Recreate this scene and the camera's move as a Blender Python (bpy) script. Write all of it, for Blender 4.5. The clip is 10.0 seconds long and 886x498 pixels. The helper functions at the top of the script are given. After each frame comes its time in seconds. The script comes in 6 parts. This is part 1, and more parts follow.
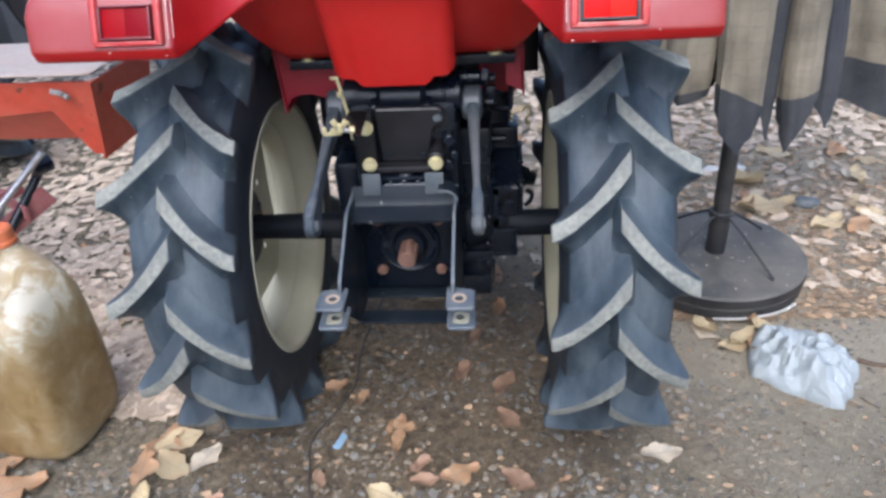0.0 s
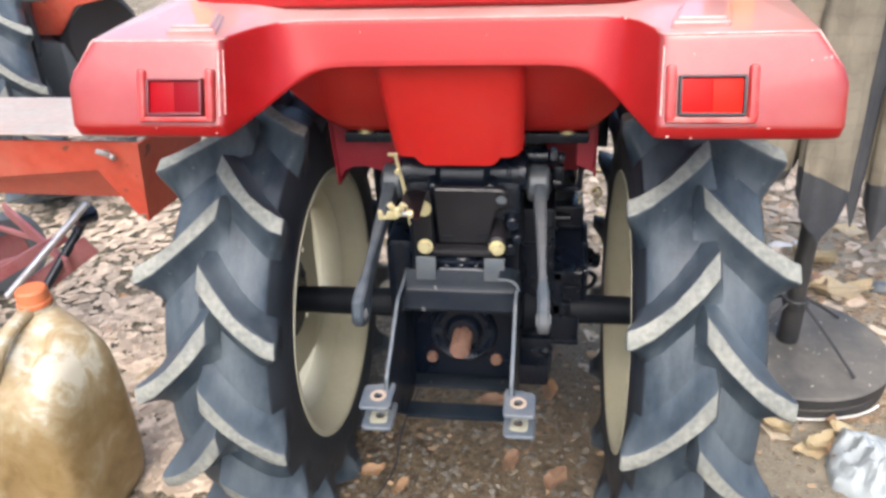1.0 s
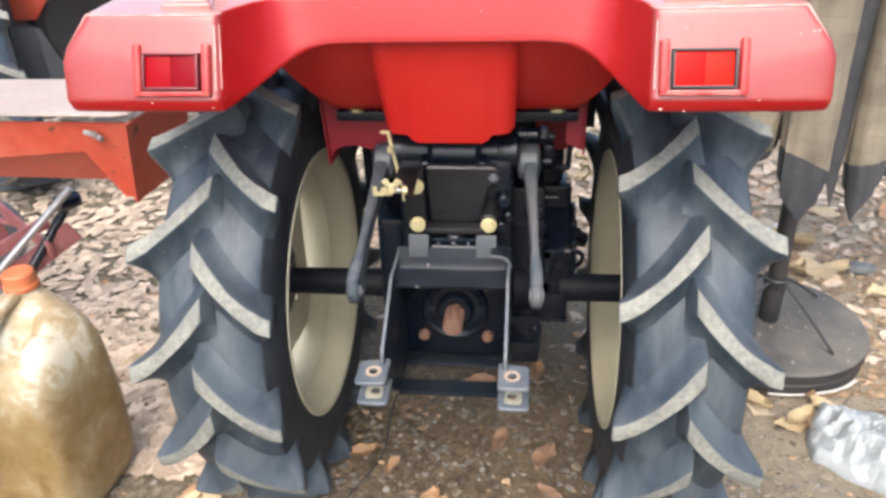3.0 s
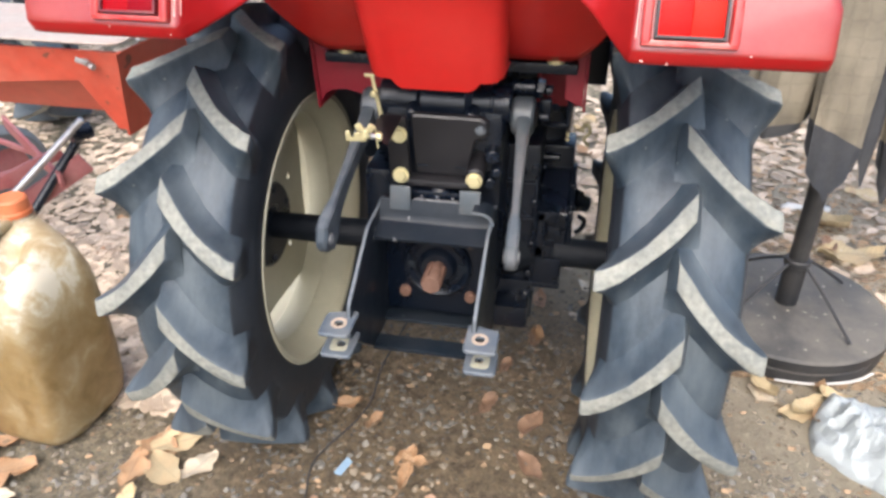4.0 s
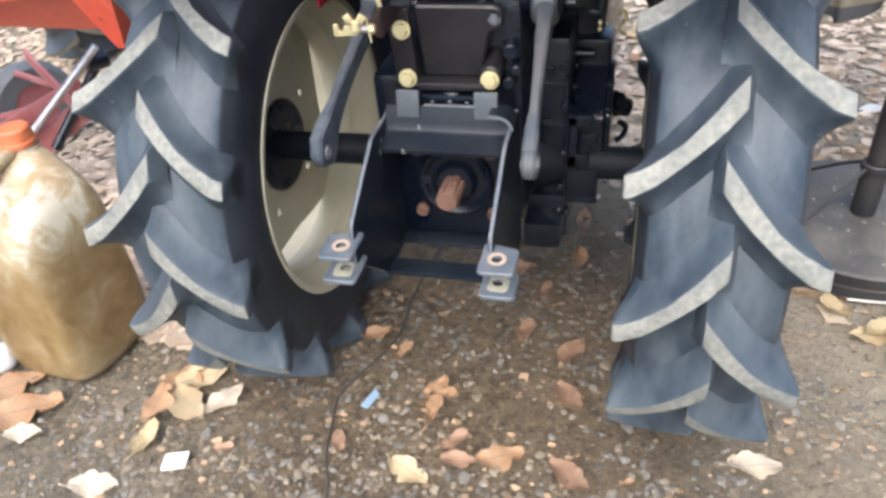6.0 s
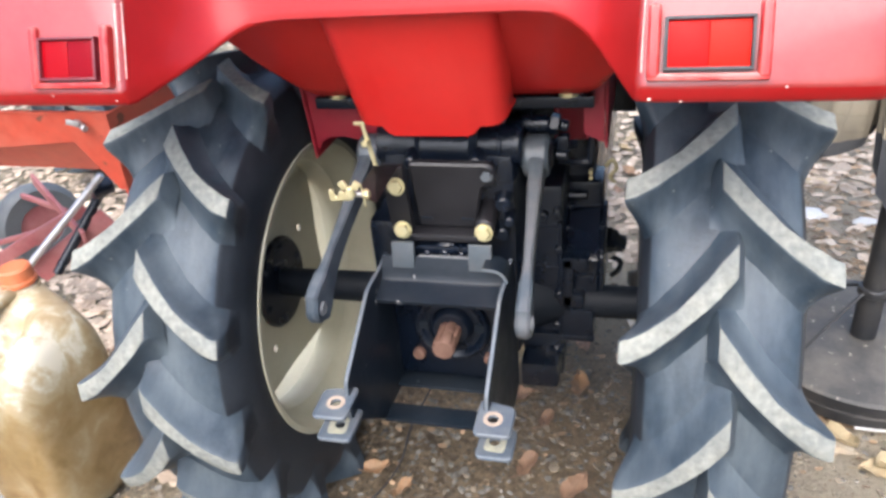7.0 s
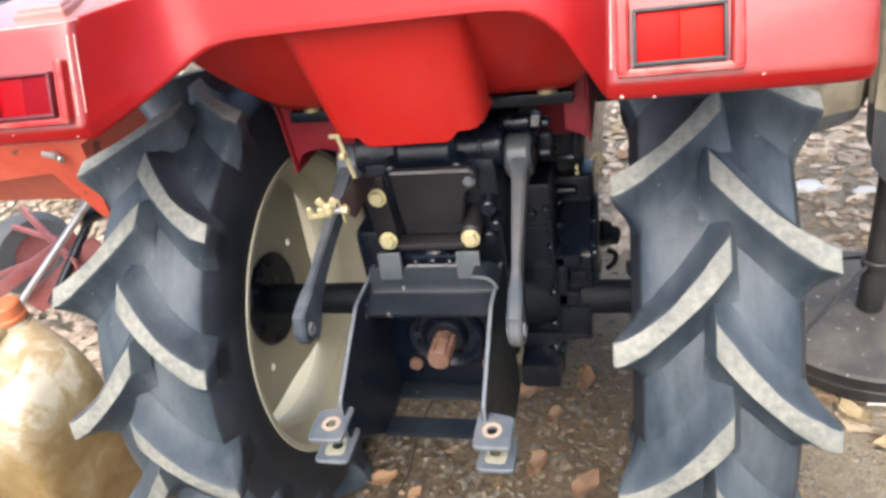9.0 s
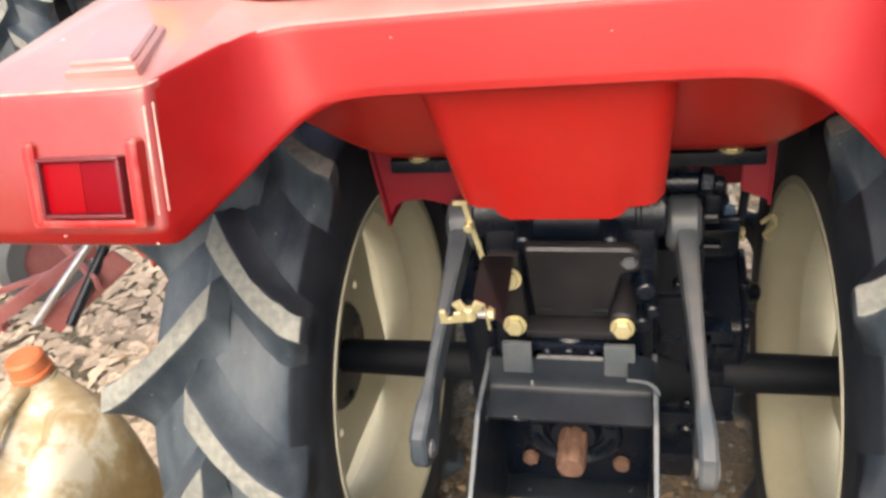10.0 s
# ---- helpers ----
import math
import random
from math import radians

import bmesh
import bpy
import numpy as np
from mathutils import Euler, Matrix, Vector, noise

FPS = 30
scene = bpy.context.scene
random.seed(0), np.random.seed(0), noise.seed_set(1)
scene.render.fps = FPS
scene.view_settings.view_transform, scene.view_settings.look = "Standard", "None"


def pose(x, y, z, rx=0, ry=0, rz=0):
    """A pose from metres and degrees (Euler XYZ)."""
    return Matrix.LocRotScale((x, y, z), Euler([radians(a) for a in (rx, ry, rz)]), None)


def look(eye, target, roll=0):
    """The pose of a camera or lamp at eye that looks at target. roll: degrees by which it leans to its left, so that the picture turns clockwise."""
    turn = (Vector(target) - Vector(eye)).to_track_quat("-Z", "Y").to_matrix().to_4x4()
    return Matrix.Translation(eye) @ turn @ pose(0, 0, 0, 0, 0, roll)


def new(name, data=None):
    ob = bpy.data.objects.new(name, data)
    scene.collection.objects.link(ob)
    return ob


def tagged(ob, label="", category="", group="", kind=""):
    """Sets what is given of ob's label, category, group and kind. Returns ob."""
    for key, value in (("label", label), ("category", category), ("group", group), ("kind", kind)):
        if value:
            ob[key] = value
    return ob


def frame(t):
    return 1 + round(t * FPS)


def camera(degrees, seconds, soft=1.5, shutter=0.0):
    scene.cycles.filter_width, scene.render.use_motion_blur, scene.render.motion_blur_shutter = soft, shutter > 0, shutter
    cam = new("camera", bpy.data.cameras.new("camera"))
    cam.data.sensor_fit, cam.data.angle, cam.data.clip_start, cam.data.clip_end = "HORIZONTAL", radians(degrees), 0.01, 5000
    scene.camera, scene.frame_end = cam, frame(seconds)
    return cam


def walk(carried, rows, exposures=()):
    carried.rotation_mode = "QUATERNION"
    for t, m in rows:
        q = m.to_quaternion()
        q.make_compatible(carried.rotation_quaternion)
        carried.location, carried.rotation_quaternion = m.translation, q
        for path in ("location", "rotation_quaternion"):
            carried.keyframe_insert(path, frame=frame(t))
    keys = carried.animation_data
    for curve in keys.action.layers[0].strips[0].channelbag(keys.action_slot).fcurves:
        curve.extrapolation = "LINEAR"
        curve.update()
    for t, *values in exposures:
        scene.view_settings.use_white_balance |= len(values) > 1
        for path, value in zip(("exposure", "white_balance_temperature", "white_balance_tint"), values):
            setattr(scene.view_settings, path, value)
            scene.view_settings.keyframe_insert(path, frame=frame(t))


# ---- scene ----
cam = camera(62.4, 10.0, soft=3.0)
PATH = [
    (0, (0.187, 0.025, 1.188), (0.013, 1.73, 0.157), -3.9),
    (0.5, (0.163, 0.147, 1.203), (-0.109, 1.869, 0.223), -2.9),
    (1, (0.141, 0.155, 1.207), (-0.136, 1.905, 0.279), -2.7),
    (1.5, (0.145, 0.139, 1.235), (-0.126, 1.908, 0.343), -2.6),
    (2, (0.149, 0.135, 1.233), (-0.103, 1.913, 0.353), -2.3),
    (2.5, (0.134, 0.129, 1.225), (-0.09, 1.9, 0.323), -2.3),
    (3, (0.119, 0.131, 1.193), (-0.098, 1.877, 0.242), -2.2),
    (3.2, (0.132, 0.09, 1.179), (-0.095, 1.821, 0.203), -2.1),
    (4.3, (0.249, 0.223, 1.157), (-0.146, 1.865, 0.085), -1.1),
    (4.5, (0.265, 0.236, 1.158), (-0.17, 1.848, 0.057), -2.5),
    (4.7, (0.277, 0.261, 1.131), (-0.185, 1.838, -0.016), -4.0),
    (5, (0.28, 0.265, 1.094), (-0.199, 1.819, -0.071), -5.7),
    (5.2, (0.281, 0.272, 1.075), (-0.205, 1.799, -0.123), -6.8),
    (6.5, (0.26, 0.312, 1.064), (-0.228, 1.871, -0.091), -4.9),
    (7, (0.271, 0.346, 1.142), (-0.237, 2.005, 0.147), -6.0),
    (7.5, (0.291, 0.368, 1.161), (-0.202, 2.098, 0.287), -7.8),
    (8, (0.342, 0.37, 1.155), (-0.148, 2.082, 0.243), -9.5),
    (8.5, (0.378, 0.36, 1.145), (-0.117, 2.05, 0.197), -10.6),
    (9, (0.289, 0.383, 1.145), (-0.232, 2.029, 0.136), -10.5),
    (9.5, (0.15, 0.469, 1.173), (-0.402, 2.099, 0.154), -9.8),
    (10, (0.073, 0.598, 1.19), (-0.433, 2.186, 0.084), -9.8),
]
walk(cam, [(t, look(eye, target, roll)) for t, eye, target, roll in PATH],
     exposures=((0.0, 1.20, 5500, 10), (0.6, 1.54, 6000, 10), (1.2, 1.64, 6200, 10), (3.2, 1.66, 6350, 10), (4.5, 1.73, 6150, 10), (6.5, 1.72, 6000, 10), (7.0, 1.85, 5950, 10), (7.5, 1.76, 6750, 10), (8.2, 1.76, 6800, 10), (9.0, 1.79, 6400, 10), (9.5, 1.75, 6700, 10), (10.0, 1.64, 7200, 10)))

# ---- world and sun: bright overcast sky ----
world = bpy.data.worlds.new("sky")
scene.world = world
world.use_nodes = True
wn = world.node_tree
sky = wn.nodes.new("ShaderNodeTexSky")
sky.sky_type, sky.sun_disc = "NISHITA", False
SUN_UP, SUN_ROUND = radians(54), radians(-178)
sky.sun_elevation, sky.sun_rotation = SUN_UP, SUN_ROUND
sky.air_density, sky.dust_density, sky.ozone_density = 1.0, 5.0, 0.8
wn.links.new(sky.outputs[0], wn.nodes["Background"].inputs[0])
wn.nodes["Background"].inputs[1].default_value = 0.125
sun_data = bpy.data.lights.new("sun", "SUN")
sun_data.energy, sun_data.angle, sun_data.color = 0.85, radians(70), (1.0, 0.97, 0.92)
sun = new("sun", sun_data)
sun.matrix_world = look((0, 0, 6), (-2.0 * math.sin(SUN_ROUND), -2.0 * math.cos(SUN_ROUND), 6 - 2.0 * math.tan(SUN_UP)))


# ---- materials ----
def material(name, colour, rough=0.5, metal=0.0, coat=0.0, vary=0.12, scale=8.0, bump=0.0, bump_scale=120.0,
             dirt=None, dirt_amount=0.0, dirt_scale=6.0, spots=None, spot_scale=40.0, spot_at=0.72, random_tint=0.0, island=False, spec=0.5, worn=None, veins=False, streak=None):
    """A painted, cast or natural surface: base colour varied at two scales, dirt, small spots of wear and a fine relief."""
    m = bpy.data.materials.new(name)
    m.use_nodes = True
    t = m.node_tree
    n, l = t.nodes, t.links
    b = n["Principled BSDF"]
    b.inputs["Metallic"].default_value = metal
    b.inputs["Specular IOR Level"].default_value = spec
    if coat:
        b.inputs["Coat Weight"].default_value, b.inputs["Coat Roughness"].default_value, b.inputs["Coat IOR"].default_value = coat, 0.10, 1.5
    co = n.new("ShaderNodeTexCoord")
    n1 = n.new("ShaderNodeTexNoise")
    n1.inputs["Scale"].default_value, n1.inputs["Detail"].default_value = scale, 5
    l.new(co.outputs["Object"], n1.inputs["Vector"])
    n2 = n.new("ShaderNodeTexNoise")
    n2.inputs["Scale"].default_value, n2.inputs["Detail"].default_value = scale * 11, 3
    l.new(co.outputs["Object"], n2.inputs["Vector"])
    add = n.new("ShaderNodeMath")
    add.operation = "ADD"
    l.new(n1.outputs[0], add.inputs[0])
    l.new(n2.outputs[0], add.inputs[1])
    ramp = n.new("ShaderNodeMapRange")
    ramp.inputs["From Min"].default_value, ramp.inputs["From Max"].default_value = 0.6, 1.4
    ramp.inputs["To Min"].default_value, ramp.inputs["To Max"].default_value = 1 - vary, 1 + vary
    l.new(add.outputs[0], ramp.inputs[0])
    value = ramp.outputs[0]
    if random_tint:
        src = n.new("ShaderNodeNewGeometry").outputs["Random Per Island"] if island else n.new("ShaderNodeObjectInfo").outputs["Random"]
        rr = n.new("ShaderNodeMapRange")
        rr.inputs["To Min"].default_value, rr.inputs["To Max"].default_value = 1 - random_tint, 1 + random_tint
        l.new(src, rr.inputs[0])
        mul = n.new("ShaderNodeMath")
        mul.operation = "MULTIPLY"
        l.new(value, mul.inputs[0])
        l.new(rr.outputs[0], mul.inputs[1])
        value = mul.outputs[0]
    hsv = n.new("ShaderNodeHueSaturation")
    hsv.inputs["Color"].default_value = (*colour, 1)
    l.new(value, hsv.inputs["Value"])
    out = hsv.outputs[0]
    if dirt:
        n3 = n.new("ShaderNodeTexNoise")
        n3.inputs["Scale"].default_value, n3.inputs["Detail"].default_value, n3.inputs["Roughness"].default_value = dirt_scale, 8, 0.65
        if streak:
            mp = n.new("ShaderNodeMapping")
            mp.inputs["Scale"].default_value = streak
            l.new(co.outputs["Object"], mp.inputs["Vector"])
            l.new(mp.outputs[0], n3.inputs["Vector"])
        else:
            l.new(co.outputs["Object"], n3.inputs["Vector"])
        r3 = n.new("ShaderNodeMapRange")
        r3.inputs["From Min"].default_value, r3.inputs["From Max"].default_value = 0.40, 0.72
        r3.inputs["To Max"].default_value = dirt_amount
        l.new(n3.outputs[0], r3.inputs[0])
        mix = n.new("ShaderNodeMix")
        mix.data_type = "RGBA"
        mix.inputs["B"].default_value = (*dirt, 1)
        l.new(r3.outputs[0], mix.inputs["Factor"])
        l.new(out, mix.inputs["A"])
        out = mix.outputs["Result"]
        rm = n.new("ShaderNodeMapRange")
        rm.inputs["To Min"].default_value, rm.inputs["To Max"].default_value = rough, min(1, rough + 0.45)
        l.new(r3.outputs[0], rm.inputs[0])
        l.new(rm.outputs[0], b.inputs["Roughness"])
    else:
        rm = n.new("ShaderNodeMapRange")
        rm.inputs["To Min"].default_value, rm.inputs["To Max"].default_value = max(0.02, rough - 0.08), min(1, rough + 0.08)
        l.new(n2.outputs[0], rm.inputs[0])
        l.new(rm.outputs[0], b.inputs["Roughness"])
    if spots:
        n4 = n.new("ShaderNodeTexNoise")
        n4.inputs["Scale"].default_value, n4.inputs["Detail"].default_value = spot_scale, 2
        l.new(co.outputs["Object"], n4.inputs["Vector"])
        r4 = n.new("ShaderNodeMapRange")
        r4.inputs["From Min"].default_value, r4.inputs["From Max"].default_value = spot_at, spot_at + 0.03
        l.new(n4.outputs[0], r4.inputs[0])
        mix = n.new("ShaderNodeMix")
        mix.data_type = "RGBA"
        mix.inputs["B"].default_value = (*spots, 1)
        l.new(r4.outputs[0], mix.inputs["Factor"])
        l.new(out, mix.inputs["A"])
        out = mix.outputs["Result"]
    if worn:
        geo = n.new("ShaderNodeNewGeometry")
        pt = n.new("ShaderNodeMapRange")
        pt.inputs["From Min"].default_value, pt.inputs["From Max"].default_value = 0.545, 0.64
        l.new(geo.outputs["Pointiness"], pt.inputs[0])
        n6 = n.new("ShaderNodeTexNoise")
        n6.inputs["Scale"].default_value, n6.inputs["Detail"].default_value = 38, 5
        l.new(co.outputs["Object"], n6.inputs["Vector"])
        r6 = n.new("ShaderNodeMapRange")
        r6.inputs["From Min"].default_value, r6.inputs["From Max"].default_value = 0.40, 0.62
        l.new(n6.outputs[0], r6.inputs[0])
        chip = n.new("ShaderNodeMath")
        chip.operation = "MULTIPLY"
        l.new(pt.outputs[0], chip.inputs[0])
        l.new(r6.outputs[0], chip.inputs[1])
        mix = n.new("ShaderNodeMix")
        mix.data_type = "RGBA"
        mix.inputs["B"].default_value = (*worn, 1)
        l.new(chip.outputs[0], mix.inputs["Factor"])
        l.new(out, mix.inputs["A"])
        out = mix.outputs["Result"]
    if veins:
        # midrib along x, side veins slanting off it
        sx = n.new("ShaderNodeSeparateXYZ")
        l.new(co.outputs["Object"], sx.inputs[0])
        ay = n.new("ShaderNodeMath")
        ay.operation = "ABSOLUTE"
        l.new(sx.outputs[1], ay.inputs[0])
        sl = n.new("ShaderNodeMath")
        sl.operation, sl.inputs[1].default_value = "MULTIPLY_ADD", -0.8
        l.new(ay.outputs[0], sl.inputs[0])
        l.new(sx.outputs[0], sl.inputs[2])
        fr = n.new("ShaderNodeMath")
        fr.operation, fr.inputs[1].default_value = "MULTIPLY", 760.0
        l.new(sl.outputs[0], fr.inputs[0])
        sn = n.new("ShaderNodeMath")
        sn.operation = "SINE"
        l.new(fr.outputs[0], sn.inputs[0])
        vr = n.new("ShaderNodeMapRange")
        vr.inputs["From Min"].default_value, vr.inputs["From Max"].default_value, vr.inputs["To Max"].default_value = 0.80, 1.0, 0.55
        l.new(sn.outputs[0], vr.inputs[0])
        md = n.new("ShaderNodeMapRange")
        md.inputs["From Min"].default_value, md.inputs["From Max"].default_value = 0.0013, 0.0006
        l.new(ay.outputs[0], md.inputs[0])
        mx = n.new("ShaderNodeMath")
        mx.operation = "MAXIMUM"
        l.new(vr.outputs[0], mx.inputs[0])
        l.new(md.outputs[0], mx.inputs[1])
        mix = n.new("ShaderNodeMix")
        mix.data_type = "RGBA"
        mix.inputs["B"].default_value = (*(min(1.0, c * 0.62) for c in colour), 1)
        l.new(mx.outputs[0], mix.inputs["Factor"])
        l.new(out, mix.inputs["A"])
        out = mix.outputs["Result"]
    l.new(out, b.inputs["Base Color"])
    if bump:
        n5 = n.new("ShaderNodeTexNoise")
        n5.inputs["Scale"].default_value, n5.inputs["Detail"].default_value = bump_scale, 4
        l.new(co.outputs["Object"], n5.inputs["Vector"])
        bp = n.new("ShaderNodeBump")
        bp.inputs["Strength"].default_value, bp.inputs["Distance"].default_value = bump, 0.002
        l.new(n5.outputs[0], bp.inputs["Height"])
        l.new(bp.outputs[0], b.inputs["Normal"])
    return m


# red of the brackets under the seat, darkened: shade painted in
SHADED_RED = material("shaded_red_paint", (0.23, 0.006, 0.017), 0.45, vary=0.12, scale=6, dirt=(0.25, 0.06, 0.06), dirt_amount=0.25, dirt_scale=7)
RED = material("red_pressing_paint", (0.37, 0.006, 0.006), 0.36, worn=(0.66, 0.40, 0.34), coat=0.2, vary=0.10, scale=3, dirt=(0.44, 0.035, 0.03), dirt_amount=0.2, dirt_scale=3.5)
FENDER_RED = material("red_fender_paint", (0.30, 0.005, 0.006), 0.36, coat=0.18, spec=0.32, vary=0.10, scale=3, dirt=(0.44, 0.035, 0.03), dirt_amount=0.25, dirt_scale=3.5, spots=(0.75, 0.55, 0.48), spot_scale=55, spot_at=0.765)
# lamp-box faces: dust, with sky sheen painted into the paler red
FENDER_BOX = material("red_paint_dust_and_sheen", (0.255, 0.008, 0.008), 0.36, coat=0.75, spec=0.5, vary=0.10, scale=3, dirt=(0.34, 0.085, 0.072), dirt_amount=0.55, dirt_scale=5, spots=(0.75, 0.55, 0.48), spot_scale=55, spot_at=0.755)
# top faces: dust, plus the sky's glare painted in as a paler red
FENDER_TOP = material("red_paint_dust_and_sky_glare", (0.43, 0.17, 0.15), 0.34, coat=1.0, vary=0.10, scale=3, dirt=(0.49, 0.36, 0.33), dirt_amount=0.8, dirt_scale=4, spots=(0.75, 0.6, 0.53), spot_scale=55, spot_at=0.765)
WORN_GLINT_PAINT = material("worn_and_glint_paint", (0.66, 0.47, 0.42), 0.45, vary=0.15, scale=30, dirt=(0.45, 0.08, 0.06), dirt_amount=0.8, dirt_scale=40)
RED_APRON = material("red_apron_paint", (0.50, 0.008, 0.006), 0.42, coat=0.12, vary=0.06, scale=4, dirt=(0.6, 0.18, 0.14), dirt_amount=0.10, dirt_scale=4)
ORANGE = material("faded_orange_red_paint", (0.42, 0.055, 0.028), 0.5, vary=0.2, scale=4, dirt=(0.45, 0.22, 0.15), dirt_amount=0.4, dirt_scale=5, spots=(0.16, 0.05, 0.03), spot_scale=30, spot_at=0.70)
# hood top: dust, whitened further by sky glare put into the colour
DUST_GLARE_TOP = material("dust_and_sky_glare_paint", (0.31, 0.27, 0.24), 0.7, vary=0.15, scale=6, dirt=(0.45, 0.25, 0.19), dirt_amount=0.35, dirt_scale=9)
PINKFRAME = material("dusty_crimson_paint", (0.30, 0.085, 0.085), 0.55, vary=0.2, scale=8, dirt=(0.4, 0.22, 0.2), dirt_amount=0.5, dirt_scale=9)
# darker than the tread: shade on the inner sidewalls painted into the rubber
SIDEWALL = material("shaded_sidewall_rubber", (0.013, 0.017, 0.023), 0.5, vary=0.25, scale=7, bump=0.3, bump_scale=160, dirt=(0.06, 0.07, 0.08), dirt_amount=0.35, dirt_scale=8)
RUBBER = material("tyre_rubber", (0.023, 0.036, 0.051), 0.46, vary=0.25, scale=7, bump=0.3, bump_scale=160, dirt=(0.15, 0.175, 0.188), dirt_amount=0.48, dirt_scale=9, streak=(2.4, 0.8, 0.8), worn=(0.22, 0.225, 0.205), spots=(0.22, 0.22, 0.20), spot_scale=90, spot_at=0.76)
LUGTOP = material("worn_lug_face", (0.225, 0.226, 0.196), 0.85, vary=0.4, scale=12, bump=0.7, bump_scale=200, dirt=(0.105, 0.12, 0.125), dirt_amount=0.65, dirt_scale=30)
CREAM = material("cream_rim_paint", (0.47, 0.45, 0.33), 0.42, vary=0.08, scale=5, dirt=(0.38, 0.33, 0.21), dirt_amount=0.35, dirt_scale=7, spots=(0.14, 0.11, 0.07), spot_scale=45, spot_at=0.78)
BLACK = material("black_cast_paint", (0.0030, 0.0058, 0.0125), 0.25, vary=0.25, scale=10, bump=0.25, bump_scale=180, dirt=(0.014, 0.017, 0.022), dirt_amount=0.3, dirt_scale=9, spec=0.42)
BROWNBLACK = material("oily_brown_black_paint", (0.0075, 0.0072, 0.0092), 0.45, vary=0.2, scale=14, bump=0.2, bump_scale=200, dirt=(0.018, 0.0165, 0.018), dirt_amount=0.4, dirt_scale=14)
AXLEBLACK = material("dull_black_axle_paint", (0.0045, 0.0070, 0.0115), 0.55, vary=0.25, scale=12, bump=0.3, bump_scale=160, dirt=(0.022, 0.024, 0.026), dirt_amount=0.3, dirt_scale=12, spec=0.2)
WEARPALE = material("pale_scraped_paint", (0.36, 0.34, 0.24), 0.6, vary=0.2, scale=40, dirt=(0.16, 0.17, 0.17), dirt_amount=0.6, dirt_scale=60)
WEARGREY = material("scraped_grey_steel", (0.16, 0.165, 0.17), 0.5, vary=0.3, scale=50, dirt=(0.05, 0.055, 0.06), dirt_amount=0.7, dirt_scale=70)
WEARRING = material("rubbed_bare_ring", (0.33, 0.26, 0.20), 0.6, vary=0.2, scale=60)
SMOKERED = material("smoked_maroon_bezel", (0.13, 0.014, 0.020), 0.3, vary=0.1, scale=20)
GUNMETAL = material("dark_grey_steel_paint", (0.0065, 0.0105, 0.0165), 0.30, vary=0.25, scale=9, bump=0.15, dirt=(0.034, 0.038, 0.043), dirt_amount=0.35, dirt_scale=12, spec=0.22, spots=(0.18, 0.18, 0.18), spot_scale=50, spot_at=0.72)
ARMGREY = material("grey_lever_paint", (0.052, 0.066, 0.078), 0.38, vary=0.15, scale=9, bump=0.2, dirt=(0.20, 0.165, 0.145), dirt_amount=0.35, dirt_scale=12)
# left arm's copy of the grey: shade painted in, edges lightened
ARM_SHADED = material("shaded_grey_lever_paint", (0.032, 0.043, 0.056), 0.36, vary=0.15, scale=9, bump=0.2, dirt=(0.10, 0.095, 0.09), dirt_amount=0.3, dirt_scale=14, worn=(0.16, 0.175, 0.19))
EARGREY = material("light_grey_worn_paint", (0.072, 0.090, 0.112), 0.40, vary=0.15, scale=14, bump=0.2, dirt=(0.22, 0.215, 0.195), dirt_amount=0.45, dirt_scale=26, spots=(0.20, 0.12, 0.07), spot_scale=60, spot_at=0.78)
RUST = material("rusty_bare_steel", (0.175, 0.100, 0.072), 0.62, metal=0.25, vary=0.3, scale=30, bump=0.5, bump_scale=260, dirt=(0.10, 0.045, 0.03), dirt_amount=0.5, dirt_scale=35)
ZINC = material("yellow_zinc", (0.56, 0.50, 0.29), 0.36, metal=0.55, vary=0.15, scale=40, dirt=(0.3, 0.24, 0.12), dirt_amount=0.3, dirt_scale=50)
SEATBLACK = material("black_vinyl", (0.028, 0.027, 0.030), 0.5, vary=0.1, scale=10, bump=0.3, bump_scale=300)
GREYPLASTIC = material("grey_console_plastic", (0.20, 0.23, 0.245), 0.5, vary=0.1, scale=10, dirt=(0.4, 0.37, 0.33), dirt_amount=0.4)
POLEBLACK = material("black_painted_pole", (0.015, 0.016, 0.018), 0.45, vary=0.2, scale=12, dirt=(0.08, 0.07, 0.06), dirt_amount=0.4, dirt_scale=15)
BASEGREY = material("dusty_black_base", (0.055, 0.053, 0.050), 0.6, vary=0.2, scale=9, bump=0.2, dirt=(0.17, 0.152, 0.125), dirt_amount=0.7, dirt_scale=8, spots=(0.35, 0.31, 0.26), spot_scale=60, spot_at=0.70)
BLACK_SHADE_CLOTH = material("black_border_and_shade_canvas", (0.030, 0.033, 0.040), 0.8, vary=0.2, scale=10, bump=0.4, bump_scale=400, dirt=(0.10, 0.095, 0.09), dirt_amount=0.5)
CAPORANGE = material("faded_orange_plastic", (0.50, 0.13, 0.045), 0.5, vary=0.12, scale=20, dirt=(0.45, 0.25, 0.15), dirt_amount=0.4, dirt_scale=30)
SILVER = material("bare_silver_rod", (0.45, 0.45, 0.46), 0.35, metal=0.8, vary=0.15, scale=30, dirt=(0.25, 0.2, 0.16), dirt_amount=0.5, dirt_scale=25)
CABLE = material("black_cable", (0.055, 0.050, 0.045), 0.5, vary=0.1, scale=30)
BLUEBIT = material("blue_plastic_scrap", (0.20, 0.29, 0.38), 0.4, vary=0.1, scale=40)
WHITEBIT = material("white_paper_scrap", (0.58, 0.565, 0.53), 0.7, vary=0.06, scale=40)
